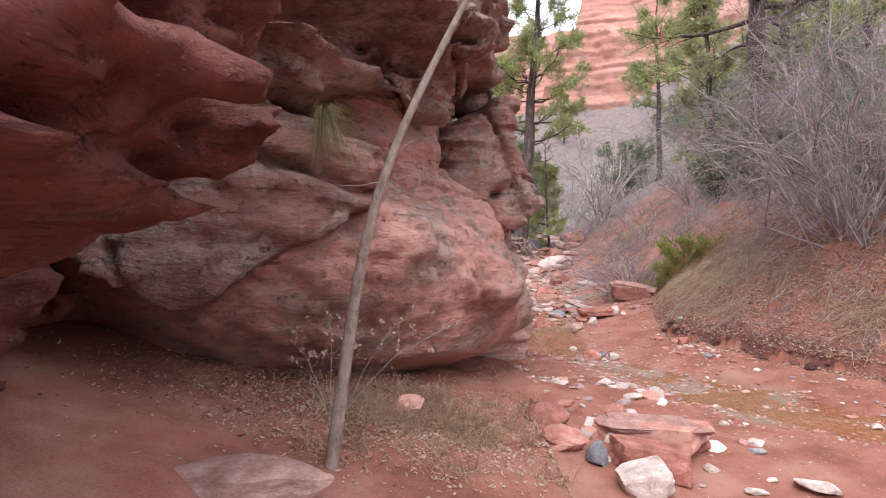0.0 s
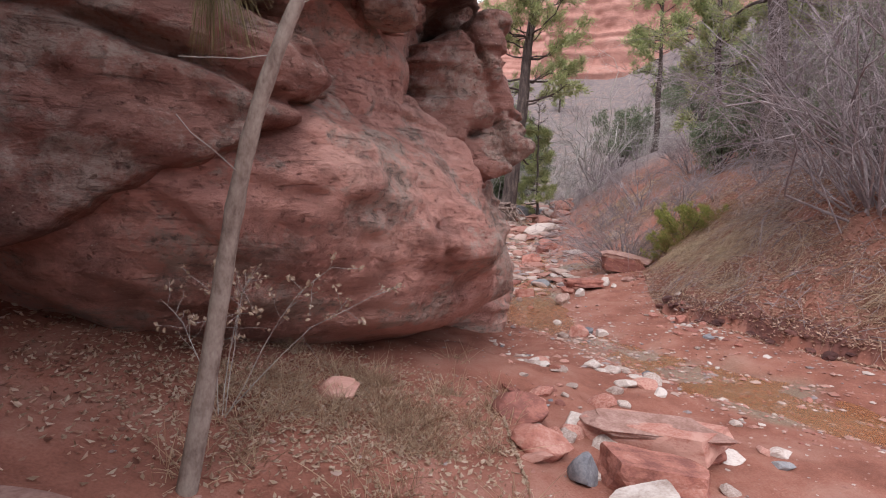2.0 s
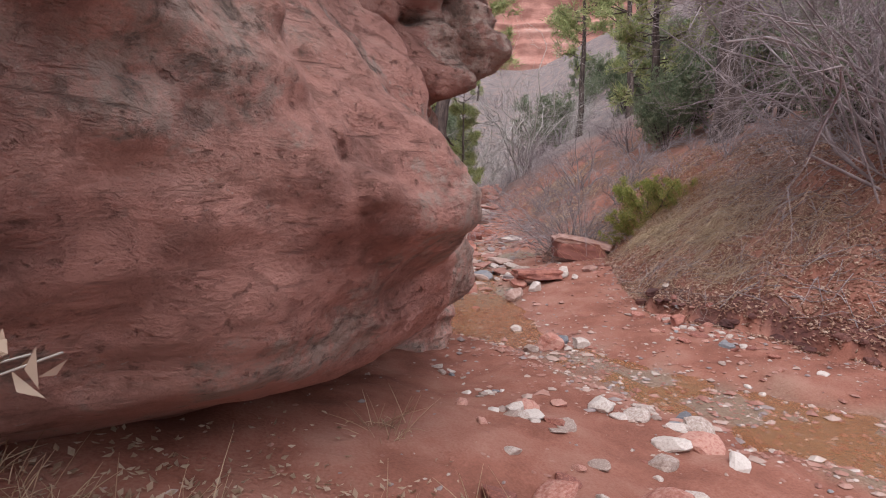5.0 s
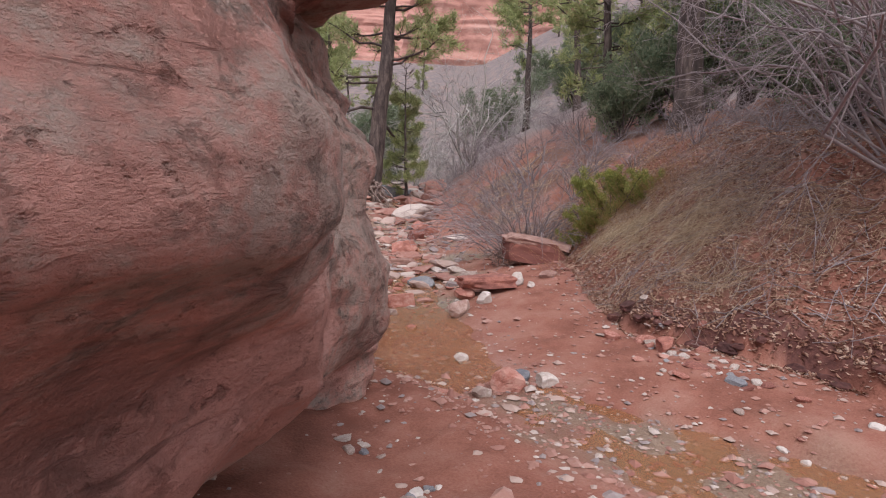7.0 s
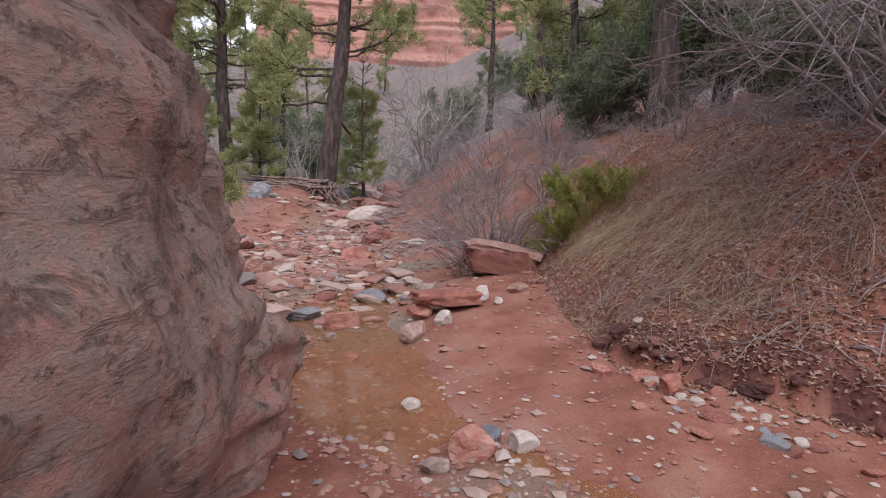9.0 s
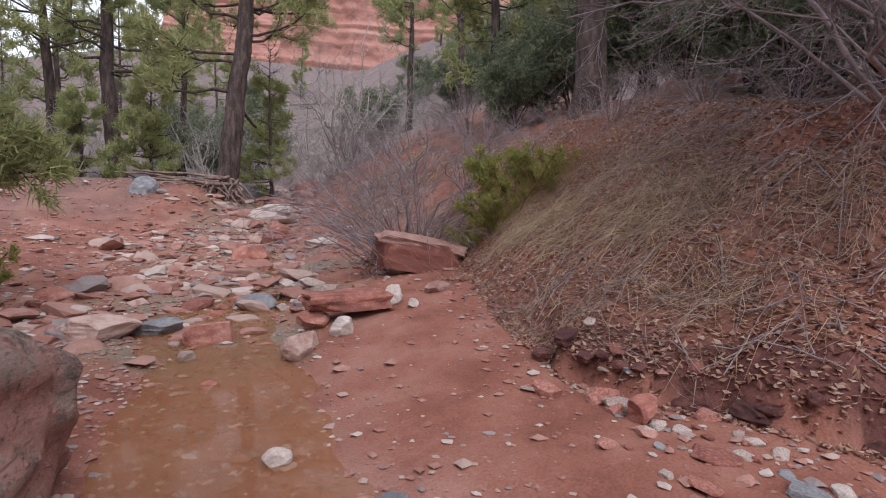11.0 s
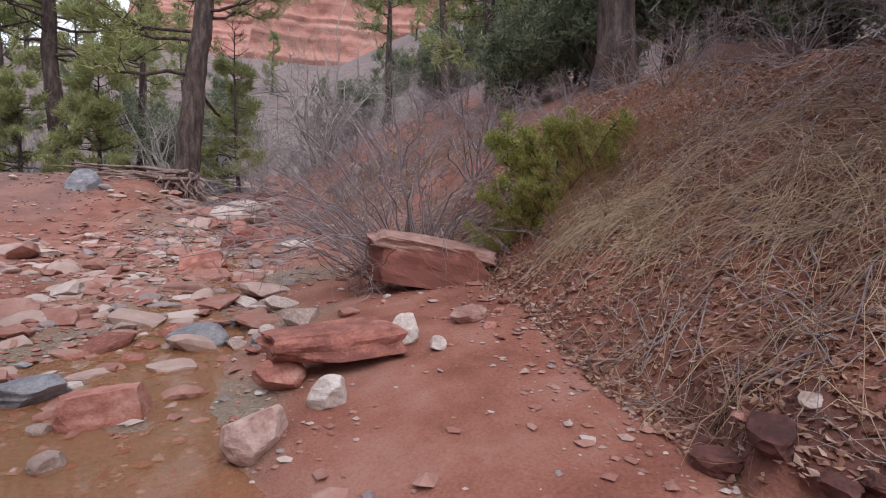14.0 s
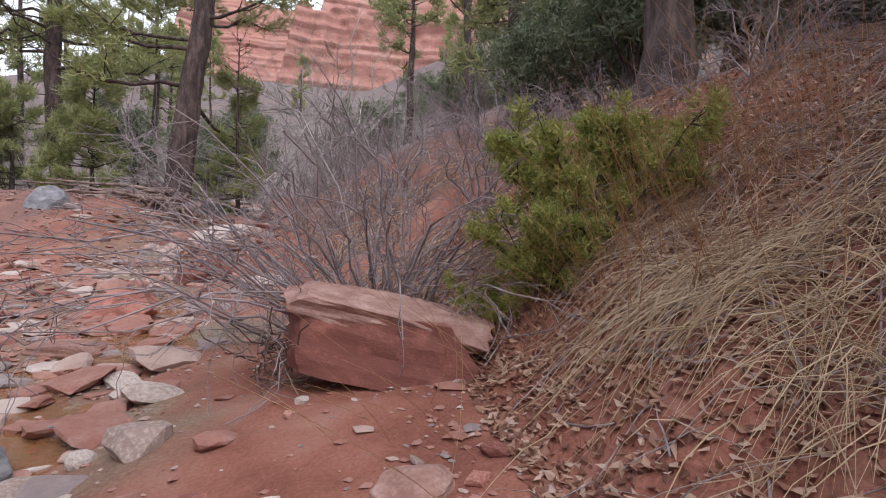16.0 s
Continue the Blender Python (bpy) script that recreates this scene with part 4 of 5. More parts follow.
def leafy_twig(at, label, seed, height, n, lean):
    rng = np.random.default_rng(seed)
    ob = thing("dry_seedling", at, label, "plant")
    t = np.linspace(0, 1, 7)
    tip = rng.normal(size=(n, 3)) * [0.25, 0.1, 0.12] * height + [lean * height, 0, height * 0.85]
    P = tip[:, None] * t[None, :, None]
    P[:, :, 2] += 0.15 * height * np.sin(np.pi * t) - 0.03
    P += np.cumsum(rng.normal(size=P.shape), axis=1) * 0.012 * height
    R = 0.0042 * np.linspace(1, 0.35, 7)[None] * np.ones((n, 1))
    P1, R1 = offshoots(P, R, 9, height * 0.26, 0.9, 0.0, rng, lo=0.35)
    piece("stemwork", *joined([tubes(P, R, 5), tubes(P1, np.maximum(R1, 0.0018), 3)]), M_TWIG_PALE, ob)
    tips = P1[:, 2:]
    piece("foliage", *leaves_on(tips, 3, 0.019, rng), M_PALELEAF, ob, "curled pale tan leaves", smooth=False)["kind"] = "stuff"


M_PALELEAF = leafy("tan_leaves", [(0.3, 0.2, 0.14), (0.45, 0.34, 0.25), (0.55, 0.44, 0.35)])
leafy_twig(on(-1.12, 5.3), "dry seedling with curled tan leaves under the boulder", 3, 1.2, 6, 0.2)


def hanging_grass():
    rng = np.random.default_rng(2)
    ob = thing("grass_tuft", (-1.12, 5.28, 2.62), "olive dry grass tuft hanging from a rock ledge", "grass")
    n = 260
    az = rng.uniform(0, 2 * np.pi, n)
    t = np.linspace(0, 1, 5)
    out = rng.uniform(0.06, 0.42, n)
    P = np.stack([(0.35 + 0.65 * np.cos(az))[:, None] * out[:, None] * t, 0.02 - np.abs(np.sin(az))[:, None] * out[:, None] * t, rng.uniform(0.05, 0.22, n)[:, None] * np.sin(np.pi * t)[None] - rng.uniform(-0.15, 0.5, n)[:, None] * t ** 2], -1)
    piece("foliage", *tubes(P, 0.0028 * np.linspace(1, 0.4, 5)[None] * np.ones((n, 1)), 3), M_SHRUB_DRY, ob)["kind"] = "stuff"


M_SHRUB_DRY = leafy("olive_grass", [(0.19, 0.17, 0.07), (0.31, 0.27, 0.13), (0.42, 0.34, 0.21)])
hanging_grass()


def root_mass():
    """The undercut bank below the leaning pine: a mat of exposed roots."""
    rng = np.random.default_rng(9)
    ob = thing("exposed_roots", (4.2, 32.6, 0.9), "tangled exposed pine roots hanging from the eroded bank", "roots")
    n = 70
    t = np.linspace(0, 1, 8)
    start = np.stack([rng.uniform(-0.9, 1.0, n), rng.uniform(-0.2, 0.9, n), rng.uniform(0.0, 0.4, n)], 1)
    d = np.stack([rng.normal(-0.15, 0.6, n), rng.normal(-0.5, 0.35, n), rng.uniform(-1.4, -0.35, n)], 1)
    P = start[:, None] + d[:, None] * t[None, :, None] + np.cumsum(rng.normal(size=(n, 8, 3)), axis=1) * 0.05
    R = rng.uniform(0.02, 0.055, n)[:, None] * np.linspace(1, 0.3, 8)[None]
    m = 14
    s2 = np.stack([rng.uniform(-0.3, 0.8, m), rng.uniform(-0.2, 0.5, m), rng.uniform(0.15, 0.5, m)], 1)
    d2 = np.stack([rng.uniform(-4.2, -1.0, m), rng.normal(-0.1, 0.25, m), rng.uniform(-0.15, 0.12, m)], 1)
    Q = s2[:, None] + d2[:, None] * t[None, :, None] + np.cumsum(rng.normal(size=(m, 8, 3)), axis=1) * 0.05
    R2 = rng.uniform(0.04, 0.085, m)[:, None] * np.linspace(1, 0.35, 8)[None]
    piece("root_curtain", *tubes(P, R, 6), M_ROOT, ob)
    [piece("root", *tubes(a[None], b[None], 7), M_ROOT, ob) for a, b in zip(Q, R2)]


root_mass()

# ---- stones ----
def stone_mesh(seed, detail, flat=0.6, planes=9, boxy=0.0, rough=0.05):
    """A broken stone of unit half size: a ball cut by random planes, then roughened."""
    rng = np.random.default_rng(seed)
    bm = bmesh.new()
    bmesh.ops.create_icosphere(bm, subdivisions=detail, radius=1.25)
    bm.verts.ensure_lookup_table()
    v = np.array([p.co for p in bm.verts])
    f = [[p.index for p in face.verts] for face in bm.faces]
    bm.free()
    normals = list(unit(rng.normal(size=(planes, 3)) * [1, 1, 0.7]))
    offsets = list(rng.uniform(0.66, 1.0, planes))
    if boxy:
        turn_ = np.array(Euler(rng.normal(size=3) * 0.22).to_matrix())
        for ax in range(3):
            for s in (-1, 1):
                e = np.zeros(3)
                e[ax] = s
                normals.append(turn_ @ e)
                offsets.append(rng.uniform(0.70, 0.86) if ax < 2 else rng.uniform(0.5, 0.62))
    for _ in range(2):
        for n_, o in zip(normals, offsets):
            over = np.maximum(v @ n_ - o, 0)
            v = v - over[:, None] * n_
    v = v + rough * unit(v) * fbm(v[:, 0] * 2 + seed, v[:, 1] * 2, v[:, 2] * 4, 3, seed)[:, None]
    v[:, 2] *= flat
    me = bpy.data.meshes.new("stone")
    me.from_pydata(v.tolist(), [], f)
    me.polygons.foreach_set("use_smooth", [False] * len(f))
    return me


def stone(name, x, y, size, turn_, mat, label, seed, sink=0.25, boxy=0.0, detail=4, tip=(0, 0), z=None, rough=0.05, group="", category="rock"):
    """One stone: size is its width, depth and height."""
    me = stone_mesh(seed, detail, 1.0, 8, boxy, rough)
    co = np.array([p.co for p in me.vertices])
    lo, hi = co.min(0), co.max(0)
    co = (co - (lo + hi) / 2) / (hi - lo) * np.array(size)
    me.vertices.foreach_set("co", co.ravel())
    me.materials.append(mat)
    me.update()
    ob = new(name, me)
    base = gz(x, y) if z is None else z
    ob.matrix_basis = pose(x, y, base + size[2] * (0.5 - sink), tip[0], tip[1], turn_)
    return tagged(ob, label, category, group)


RED, WHITE, GREY = M_STONE, M_PALE, M_BLUE
# the pile beside the first bend
stone("rock", 2.0, 5.5, (0.8, 0.5, 0.42), -12, RED, "blocky red sandstone with a pale broken face", 3, boxy=1)
LONG = stone("rock", 2.35, 6.35, (1.35, 0.6, 0.42), -24, RED, "long flat red sandstone slab among cobbles", 5, 0.3, boxy=1)
stone("rock", 1.75, 4.95, (0.56, 0.4, 0.3), 10, WHITE, "pale angular stone in red sand", 7, boxy=1)
stone("rock", 1.18, 6.6, (0.56, 0.45, 0.3), 20, RED, "dusty red stone half buried in sand", 9)
stone("rock", 1.24, 5.9, (0.5, 0.4, 0.28), -30, RED, "dusty red stone among pale cobbles", 11)
stone("rock", 1.47, 5.48, (0.23, 0.24, 0.27), 15, GREY, "smooth blue-grey cobble standing upright", 13, 0.15, rough=0.02)
stone("rock", 4.79, 8.3, (0.17, 0.14, 0.1), 5, WHITE, "small white stone on wet gravel", 15)
stone("rock", 3.68, 6.6, (0.26, 0.17, 0.11), 15, WHITE, "small white stone on red sand", 17)
stone("rock", -0.45, 6.1, (0.36, 0.3, 0.26), 0, RED, "round dusty red stone among dead weeds", 19, 0.42)
stone("rock", -1.45, 3.62, (1.35, 0.7, 0.42), 8, M_PINK, "dusty grey boulder at the foot of the sapling", 21, 0.5)
stone("rock", 2.9, 6.35, (0.3, 0.24, 0.2), 60, RED, "small red stone at the end of the slab", 22)
# the pool
stone("rock", 2.95, 12.8, (0.19, 0.15, 0.15), 20, WHITE, "white stone standing in the muddy pool", 23, 0.15)
stone("rock", 3.12, 11.75, (0.36, 0.3, 0.28), 30, RED, "red stone at the edge of the pool", 25)
stone("rock", 3.57, 11.75, (0.23, 0.2, 0.18), 0, WHITE, "pale rounded cobble at the pool edge", 27)
stone("rock", 2.8, 11.6, (0.22, 0.18, 0.14), 40, WHITE, "pale rounded cobble at the pool edge", 29)
stone("rock", 3.35, 11.95, (0.2, 0.2, 0.16), 40, GREY, "grey cobble at the pool edge", 30)
# the riffle
stone("rock", 4.22, 15.55, (1.1, 0.62, 0.24), -18, RED, "flat red sandstone slab propped over a hollow", 31, -0.3, boxy=0.6, tip=(5, -3), rough=0.09)
stone("rock", 3.55, 14.85, (0.42, 0.34, 0.34), 25, M_PINK, "pinkish angular stone in the sand", 33, 0.3)
stone("rock", 4.0, 14.95, (0.26, 0.2, 0.25), -30, WHITE, "pale angular stone beside the slab", 35)
stone("rock", 3.85, 15.5, (0.36, 0.3, 0.22), 5, RED, "dark red stone under the propped slab", 36, 0.1)
stone("rock", 4.5, 15.7, (0.3, 0.3, 0.2), 5, RED, "dark red stone under the propped slab", 38, 0.1)
stone("rock", 4.8, 15.45, (0.3, 0.22, 0.26), 30, WHITE, "white stone at the end of the slab", 37, 0.2)
stone("rock", 4.9, 15.15, (0.17, 0.13, 0.12), 60, WHITE, "small white stone on red sand", 39)
stone("rock", 4.0, 21.7, (0.85, 0.6, 0.52), 10, RED, "rounded orange-red boulder in the creek bed", 41, 0.15, rough=0.03)
stone("rock", 3.5, 17.35, (0.58, 0.42, 0.3), -15, GREY, "blue-grey angular stone in the riffle", 43)
stone("rock", 3.63, 20.0, (0.68, 0.4, 0.16), -5, M_PINK, "flat pale slab in the riffle", 45, 0.1, boxy=1, tip=(6, 4))
stone("rock", 2.8, 15.8, (0.6, 0.45, 0.3), 10, RED, "flat red stone at the water", 47, 0.25, boxy=1)
stone("rock", 2.3, 16.4, (0.56, 0.4, 0.26), -20, GREY, "dark grey stone at the water", 49)
stone("rock", 1.75, 16.1, (0.8, 0.6, 0.36), 0, M_PINK, "pale pink weathered boulder at the water", 51, 0.3)
stone("rock", 1.1, 18.1, (0.5, 0.35, 0.22), 30, RED, "flat red stone on the gravel bar", 53)
stone("rock", 1.9, 30.5, (1.2, 0.9, 1.0), 20, GREY, "blue-grey boulder on the eroded bank", 55, 0.5)
stone("rock", 5.5, 25.0, (1.3, 0.6, 0.5), -20, RED, "red sandstone slab in the creek bed", 57, 0.2, boxy=1, tip=(0, 14))
stone("rock", 4.9, 24.3, (0.7, 0.5, 0.4), 30, RED, "red sandstone block in the creek bed", 59, 0.2, boxy=1)
stone("rock", 2.68, 14.4, (0.18, 0.15, 0.13), 0, RED, "small red stone at the water", 61)
stone("rock", 2.55, 15.2, (0.2, 0.14, 0.14), 40, WHITE, "small pale stone at the water", 63)
stone("rock", 5.38, 15.45, (0.36, 0.26, 0.15), 20, M_PINK, "flat greyish pink stone below the grassy bank", 65)
stone("rock", 5.2, 12.0, (0.26, 0.2, 0.2), 0, RED, "red stone under the cut bank", 67)
stone("rock", 5.54, 12.95, (0.13, 0.1, 0.08), 0, WHITE, "white chip on the cut bank", 69)
stone("rock", 6.6, 38.0, (2.2, 1.4, 0.9), 0, GREY, "large grey slab far up the creek", 71, 0.2, boxy=1)
stone("rock", 9.3, 39.0, (1.8, 1.2, 1.0), 20, RED, "large pinkish boulder far up the creek", 73, 0.2)


def crust(slab, size, seed, label):
    """A pale weathered layer on a slab's top."""
    me = stone_mesh(seed, 4, 1.0, 6, 1, 0.05)
    co = np.array([p.co for p in me.vertices])
    lo, hi = co.min(0), co.max(0)
    co = (co - (lo + hi) / 2) / (hi - lo) * [size[0] * 0.985, size[1] * 0.97, size[2] * 0.34] + [0, 0, size[2] * 0.37]
    me.vertices.foreach_set("co", co.ravel())
    me.materials.append(M_PINK)
    me.update()
    ob = new("weathered_top", me)
    ob.parent = slab
    tagged(ob, label)


def split_slab():
    """The big tilted block at the foot of the grassy bank."""
    m = stone("split_slab", 5.78, 17.0, (1.55, 0.8, 0.55), -40, M_STONE, "large split red sandstone slab with a pale top edge", 81, 0.10, boxy=1, detail=5, tip=(3, 9), rough=0.035)
    crust(m, (1.55, 0.8, 0.55), 83, "pale weathered upper layer")
    rng = np.random.default_rng(4)
    n = 60
    t = np.linspace(0, 1, 6)
    start = np.stack([rng.uniform(-0.16, 0.16, n), rng.uniform(-0.25, 0.25, n), rng.uniform(-0.05, 0.35, n)], 1)
    P = start[:, None] + rng.normal(size=(n, 3))[:, None] * [0.25, 0.25, 0.18] * t[None, :, None]
    P += np.cumsum(rng.normal(size=P.shape), axis=1) * 0.02
    d = thing("driftwood_tangle", on(5.15, 17.45), "tangle of dry twigs caught on the slab", "driftwood")
    piece("twig_tangle", *tubes(P, np.full((n, 6), 0.006), 4), M_ROOT, d)["kind"] = "stuff"


split_slab()
crust(LONG, (1.35, 0.6, 0.42), 85, "pale dusty upper layer")


def clods():
    """Lumps of damp earth along the foot of the cut bank."""
    rng = random.Random(8)
    for i in range(20):
        y = 9.6 + 0.2 * i + rng.uniform(-0.1, 0.1)
        x = float(np.interp(y, FOOT_Y, FOOT_X)) + rng.uniform(-0.10, 0.04)
        s = rng.uniform(0.09, 0.24)
        stone("earth_clod", x, y, (s * 1.5, s, s * 0.7), rng.uniform(30, 120), M_DAMP, "damp dark red earth clod under the cut bank", 500 + i, 0.35, detail=3, rough=0.12, group="clods of the cut bank", category="earth clod")


clods()


def cobbles():
    """Separate loose stones on the gravel bars."""
    rng = random.Random(21)
    shapes = [stone_mesh(200 + i, 2, rng.uniform(0.45, 0.85), 8, i % 2, 0.04) for i in range(12)]
    sets = []
    for i, me in enumerate(shapes):
        for mat in (RED, WHITE, GREY):
            c = me.copy()
            c.materials.append(mat)
            sets.append(c)
    patches = [(2.1, 6.4, 1.1, 1.0, 46, 0.16), (2.9, 8.8, 0.8, 0.6, 22, 0.13), (1.75, 8.8, 0.35, 0.3, 16, 0.11), (5.1, 12.2, 0.4, 1.1, 26, 0.09), (3.2, 11.7, 0.5, 0.25, 12, 0.08), (3.2, 18.0, 1.8, 2.0, 42, 0.15), (2.2, 16.8, 1.3, 0.8, 12, 0.13), (5.2, 15.2, 0.6, 0.6, 10, 0.06), (4.6, 8.2, 1.2, 1.0, 10, 0.06), (1.62, 9.7, 0.18, 0.18, 10, 0.05), (5.35, 11.4, 0.3, 0.8, 34, 0.085), (4.9, 9.6, 0.6, 0.7, 14, 0.07), (1.9, 7.5, 0.6, 0.5, 18, 0.085), (3.6, 7.9, 1.0, 0.8, 14, 0.07), (1.5, 10.4, 0.2, 0.3, 8, 0.06)]
    for px, py, sx, sy, n, size in patches:
        for _ in range(n):
            x, y = px + rng.gauss(0, sx * 0.6), py + rng.gauss(0, sy * 0.6)
            kind = rng.random()
            k = 0 if kind < 0.36 else 1 if kind < 0.92 else 2
            me = sets[rng.randrange(12) * 3 + k]
            s = size * min(2.4, max(0.4, rng.lognormvariate(-0.15, 0.45))) * 0.55
            ob = new("cobble", me)
            ob.matrix_basis = Matrix.Translation((x, y, gz(x, y) + s * 0.15)) @ Euler((rng.gauss(0, 0.2), rng.gauss(0, 0.2), rng.uniform(0, 6.28))).to_matrix().to_4x4() @ Matrix.Diagonal((s * rng.uniform(0.9, 1.5), s, s * rng.uniform(0.6, 1.0), 1))
            tagged(ob, ("dusty red cobble on the creek bed", "pale rounded cobble on the creek bed", "grey cobble on the creek bed")[k], "stone", "cobbles of the creek bed")


cobbles()


def scatter_mesh(name, n, place, size, mats, seed, label, flat=0.5):
    """Countless pebbles as one mesh: jittered octahedra."""
    rng = np.random.default_rng(seed)
    x, y = place(rng, n)
    z = ground_z(x, y)
    s = size * rng.lognormal(-0.2, 0.5, len(x))
    o = np.array([[1, 0, 0], [-1, 0, 0], [0, 1, 0], [0, -1, 0], [0, 0, 1], [0, 0, -1], [0.7, 0.7, 0.3], [-0.7, -0.6, 0.3]], float)
    tri = np.array([[0, 6, 4], [6, 2, 4], [2, 1, 4], [1, 7, 4], [7, 3, 4], [3, 0, 4], [6, 0, 5], [2, 6, 5], [1, 2, 5], [7, 1, 5], [3, 7, 5], [0, 3, 5]])
    v = o[None] * rng.uniform(0.65, 1.25, (len(x), 8, 1)) * np.array([1.2, 1, flat])
    a = rng.uniform(0, 6.28, len(x))
    c, sn = np.cos(a)[:, None], np.sin(a)[:, None]
    v = np.stack([v[:, :, 0] * c - v[:, :, 1] * sn, v[:, :, 0] * sn + v[:, :, 1] * c, v[:, :, 2]], -1) * s[:, None, None]
    v += np.stack([x, y, z + s * 0.15], -1)[:, None]
    f = (tri[None] + 8 * np.arange(len(x))[:, None, None]).reshape(-1, 3)
    ob = mesh_object(name, v.reshape(-1, 3), f, mats, False)
    tagged(ob, label, "gravel", kind="stuff")


def island_stone():
    """Stone whose colour changes from piece to piece."""
    m = material("rubble", [(0.2, 0.1, 0.08), (0.36, 0.2, 0.16), (0.5, 0.4, 0.35)], 6, rough=0.85, bump=0.5, fine=40)
    n, l = m.node_tree.nodes, m.node_tree.links
    geo = n.new("ShaderNodeNewGeometry")
    ramp = n.new("ShaderNodeValToRGB")
    ramp.color_ramp.interpolation = "CONSTANT"
    cols = [(0.27, 0.12, 0.095), (0.34, 0.18, 0.145), (0.40, 0.31, 0.27), (0.22, 0.21, 0.215), (0.50, 0.45, 0.41)]
    for _ in range(3):
        ramp.color_ramp.elements.new(0.5)
    for e, c, p in zip(ramp.color_ramp.elements, cols, (0, 0.36, 0.62, 0.78, 0.9)):
        e.position, e.color = p, (*c, 1)
    l.new(geo.outputs["Random Per Island"], ramp.inputs["Fac"])
    mix = n.new("ShaderNodeMix")
    mix.data_type, mix.blend_type = "RGBA", "MIX"
    mix.inputs["Factor"].default_value = 0.7
    b = n["Principled BSDF"]
    l.new(b.inputs["Base Color"].links[0].from_socket, mix.inputs["A"])
    l.new(ramp.outputs["Color"], mix.inputs["B"])
    l.new(mix.outputs["Result"], b.inputs["Base Color"])
    return m


def rubble(name, n, place, size, mat, seed, label):
    """Stones past counting as one mesh of broken pieces."""
    rng = np.random.default_rng(seed)
    shapes = []
    for i in range(10):
        me = stone_mesh(400 + i, 2, 0.5, 7, i % 2, 0.06)
        shapes.append((np.array([p.co for p in me.vertices]), np.array([list(p.vertices) for p in me.polygons])))
        bpy.data.meshes.remove(me)
    x, y = place(rng, n)
    z = ground_z(x, y)
    sets = []
    for i in range(len(x)):
        v, f = shapes[i % 10]
        s = size * min(2.5, rng.lognormal(-0.25, 0.5))
        turn_ = np.array(Euler((rng.normal(0, 0.18), rng.normal(0, 0.18), rng.uniform(0, 6.28))).to_matrix())
        sets.append(((v * [s * rng.uniform(1, 1.5), s, s * rng.uniform(0.5, 1.1)]) @ turn_.T + [x[i], y[i], z[i] + s * 0.08], f))
    tagged(mesh_object(name, *joined(sets), mat, False), label, "stones", kind="stuff")


M_RUBBLE = island_stone()
M_PEBBLE = M_RUBBLE


def creek_band(rng, n):
    y = rng.uniform(3.5, 27, n)
    return np.interp(y, CREEK_Y, CREEK_X) + rng.normal(-0.2, 0.75, n) + (y > 15) * rng.normal(-0.5, 0.7, n), y


def everywhere(rng, n):
    y = rng.uniform(3.5, 20, n)
    return rng.uniform(-1.5, 6.0, n), y


def foot_band(rng, n):
    y = rng.uniform(7, 17, n)
    return np.interp(y, FOOT_Y, FOOT_X) - np.abs(rng.normal(0.1, 0.35, n)), y


scatter_mesh("gravel", 12000, creek_band, 0.022, M_PEBBLE, 1, "mixed wet gravel along the creek")
scatter_mesh("grit", 2600, everywhere, 0.012, M_PEBBLE, 2, "scattered grit on the red sand")
scatter_mesh("bank_gravel", 1100, foot_band, 0.02, M_PEBBLE, 3, "pale gravel below the cut bank")


def bar(rng, n):
    y = 16 + 16 * rng.uniform(0, 1, n) ** 1.1
    return np.interp(y, CREEK_Y, CREEK_X) + rng.normal(-0.7, 1.25, n), y


def side_bar(rng, n):
    y = 15.6 + 11 * rng.uniform(0, 1, n) ** 1.2
    return np.interp(y, CREEK_Y, CREEK_X) - 1.2 - np.abs(rng.normal(0, 2.1, n)), y


def terrace_band(rng, n):
    y = rng.uniform(15.5, 33, n)
    return np.interp(y, CREEK_Y, CREEK_X) - rng.uniform(0.5, 8.5, n), y


def far_bed(rng, n):
    y = rng.uniform(28, 46, n)
    return np.interp(y, CREEK_Y, CREEK_X) + rng.normal(0, 1.0, n), y


scatter_mesh("terrace_gravel", 5200, terrace_band, 0.028, M_PEBBLE, 4, "fine pale gravel on the sandy terrace")
rubble("creek_rubble", 520, bar, 0.125, M_RUBBLE, 5, "mixed red and pale rubble on the gravel bar")
rubble("bar_rubble", 420, side_bar, 0.095, M_RUBBLE, 7, "flat red and pale stones strewn over the sand bar")
rubble("far_rubble", 200, far_bed, 0.32, M_RUBBLE, 6, "grey and red rubble far up the creek")

# ---- dry grass and litter ----
def bank_points(rng, n, d0, d1, y0, y1):
    y = rng.uniform(y0, y1, n)
    x = np.interp(y, FOOT_Y, FOOT_X) + d0 + (d1 - d0) * rng.uniform(0, 1, n) ** 1.2
    return x, y


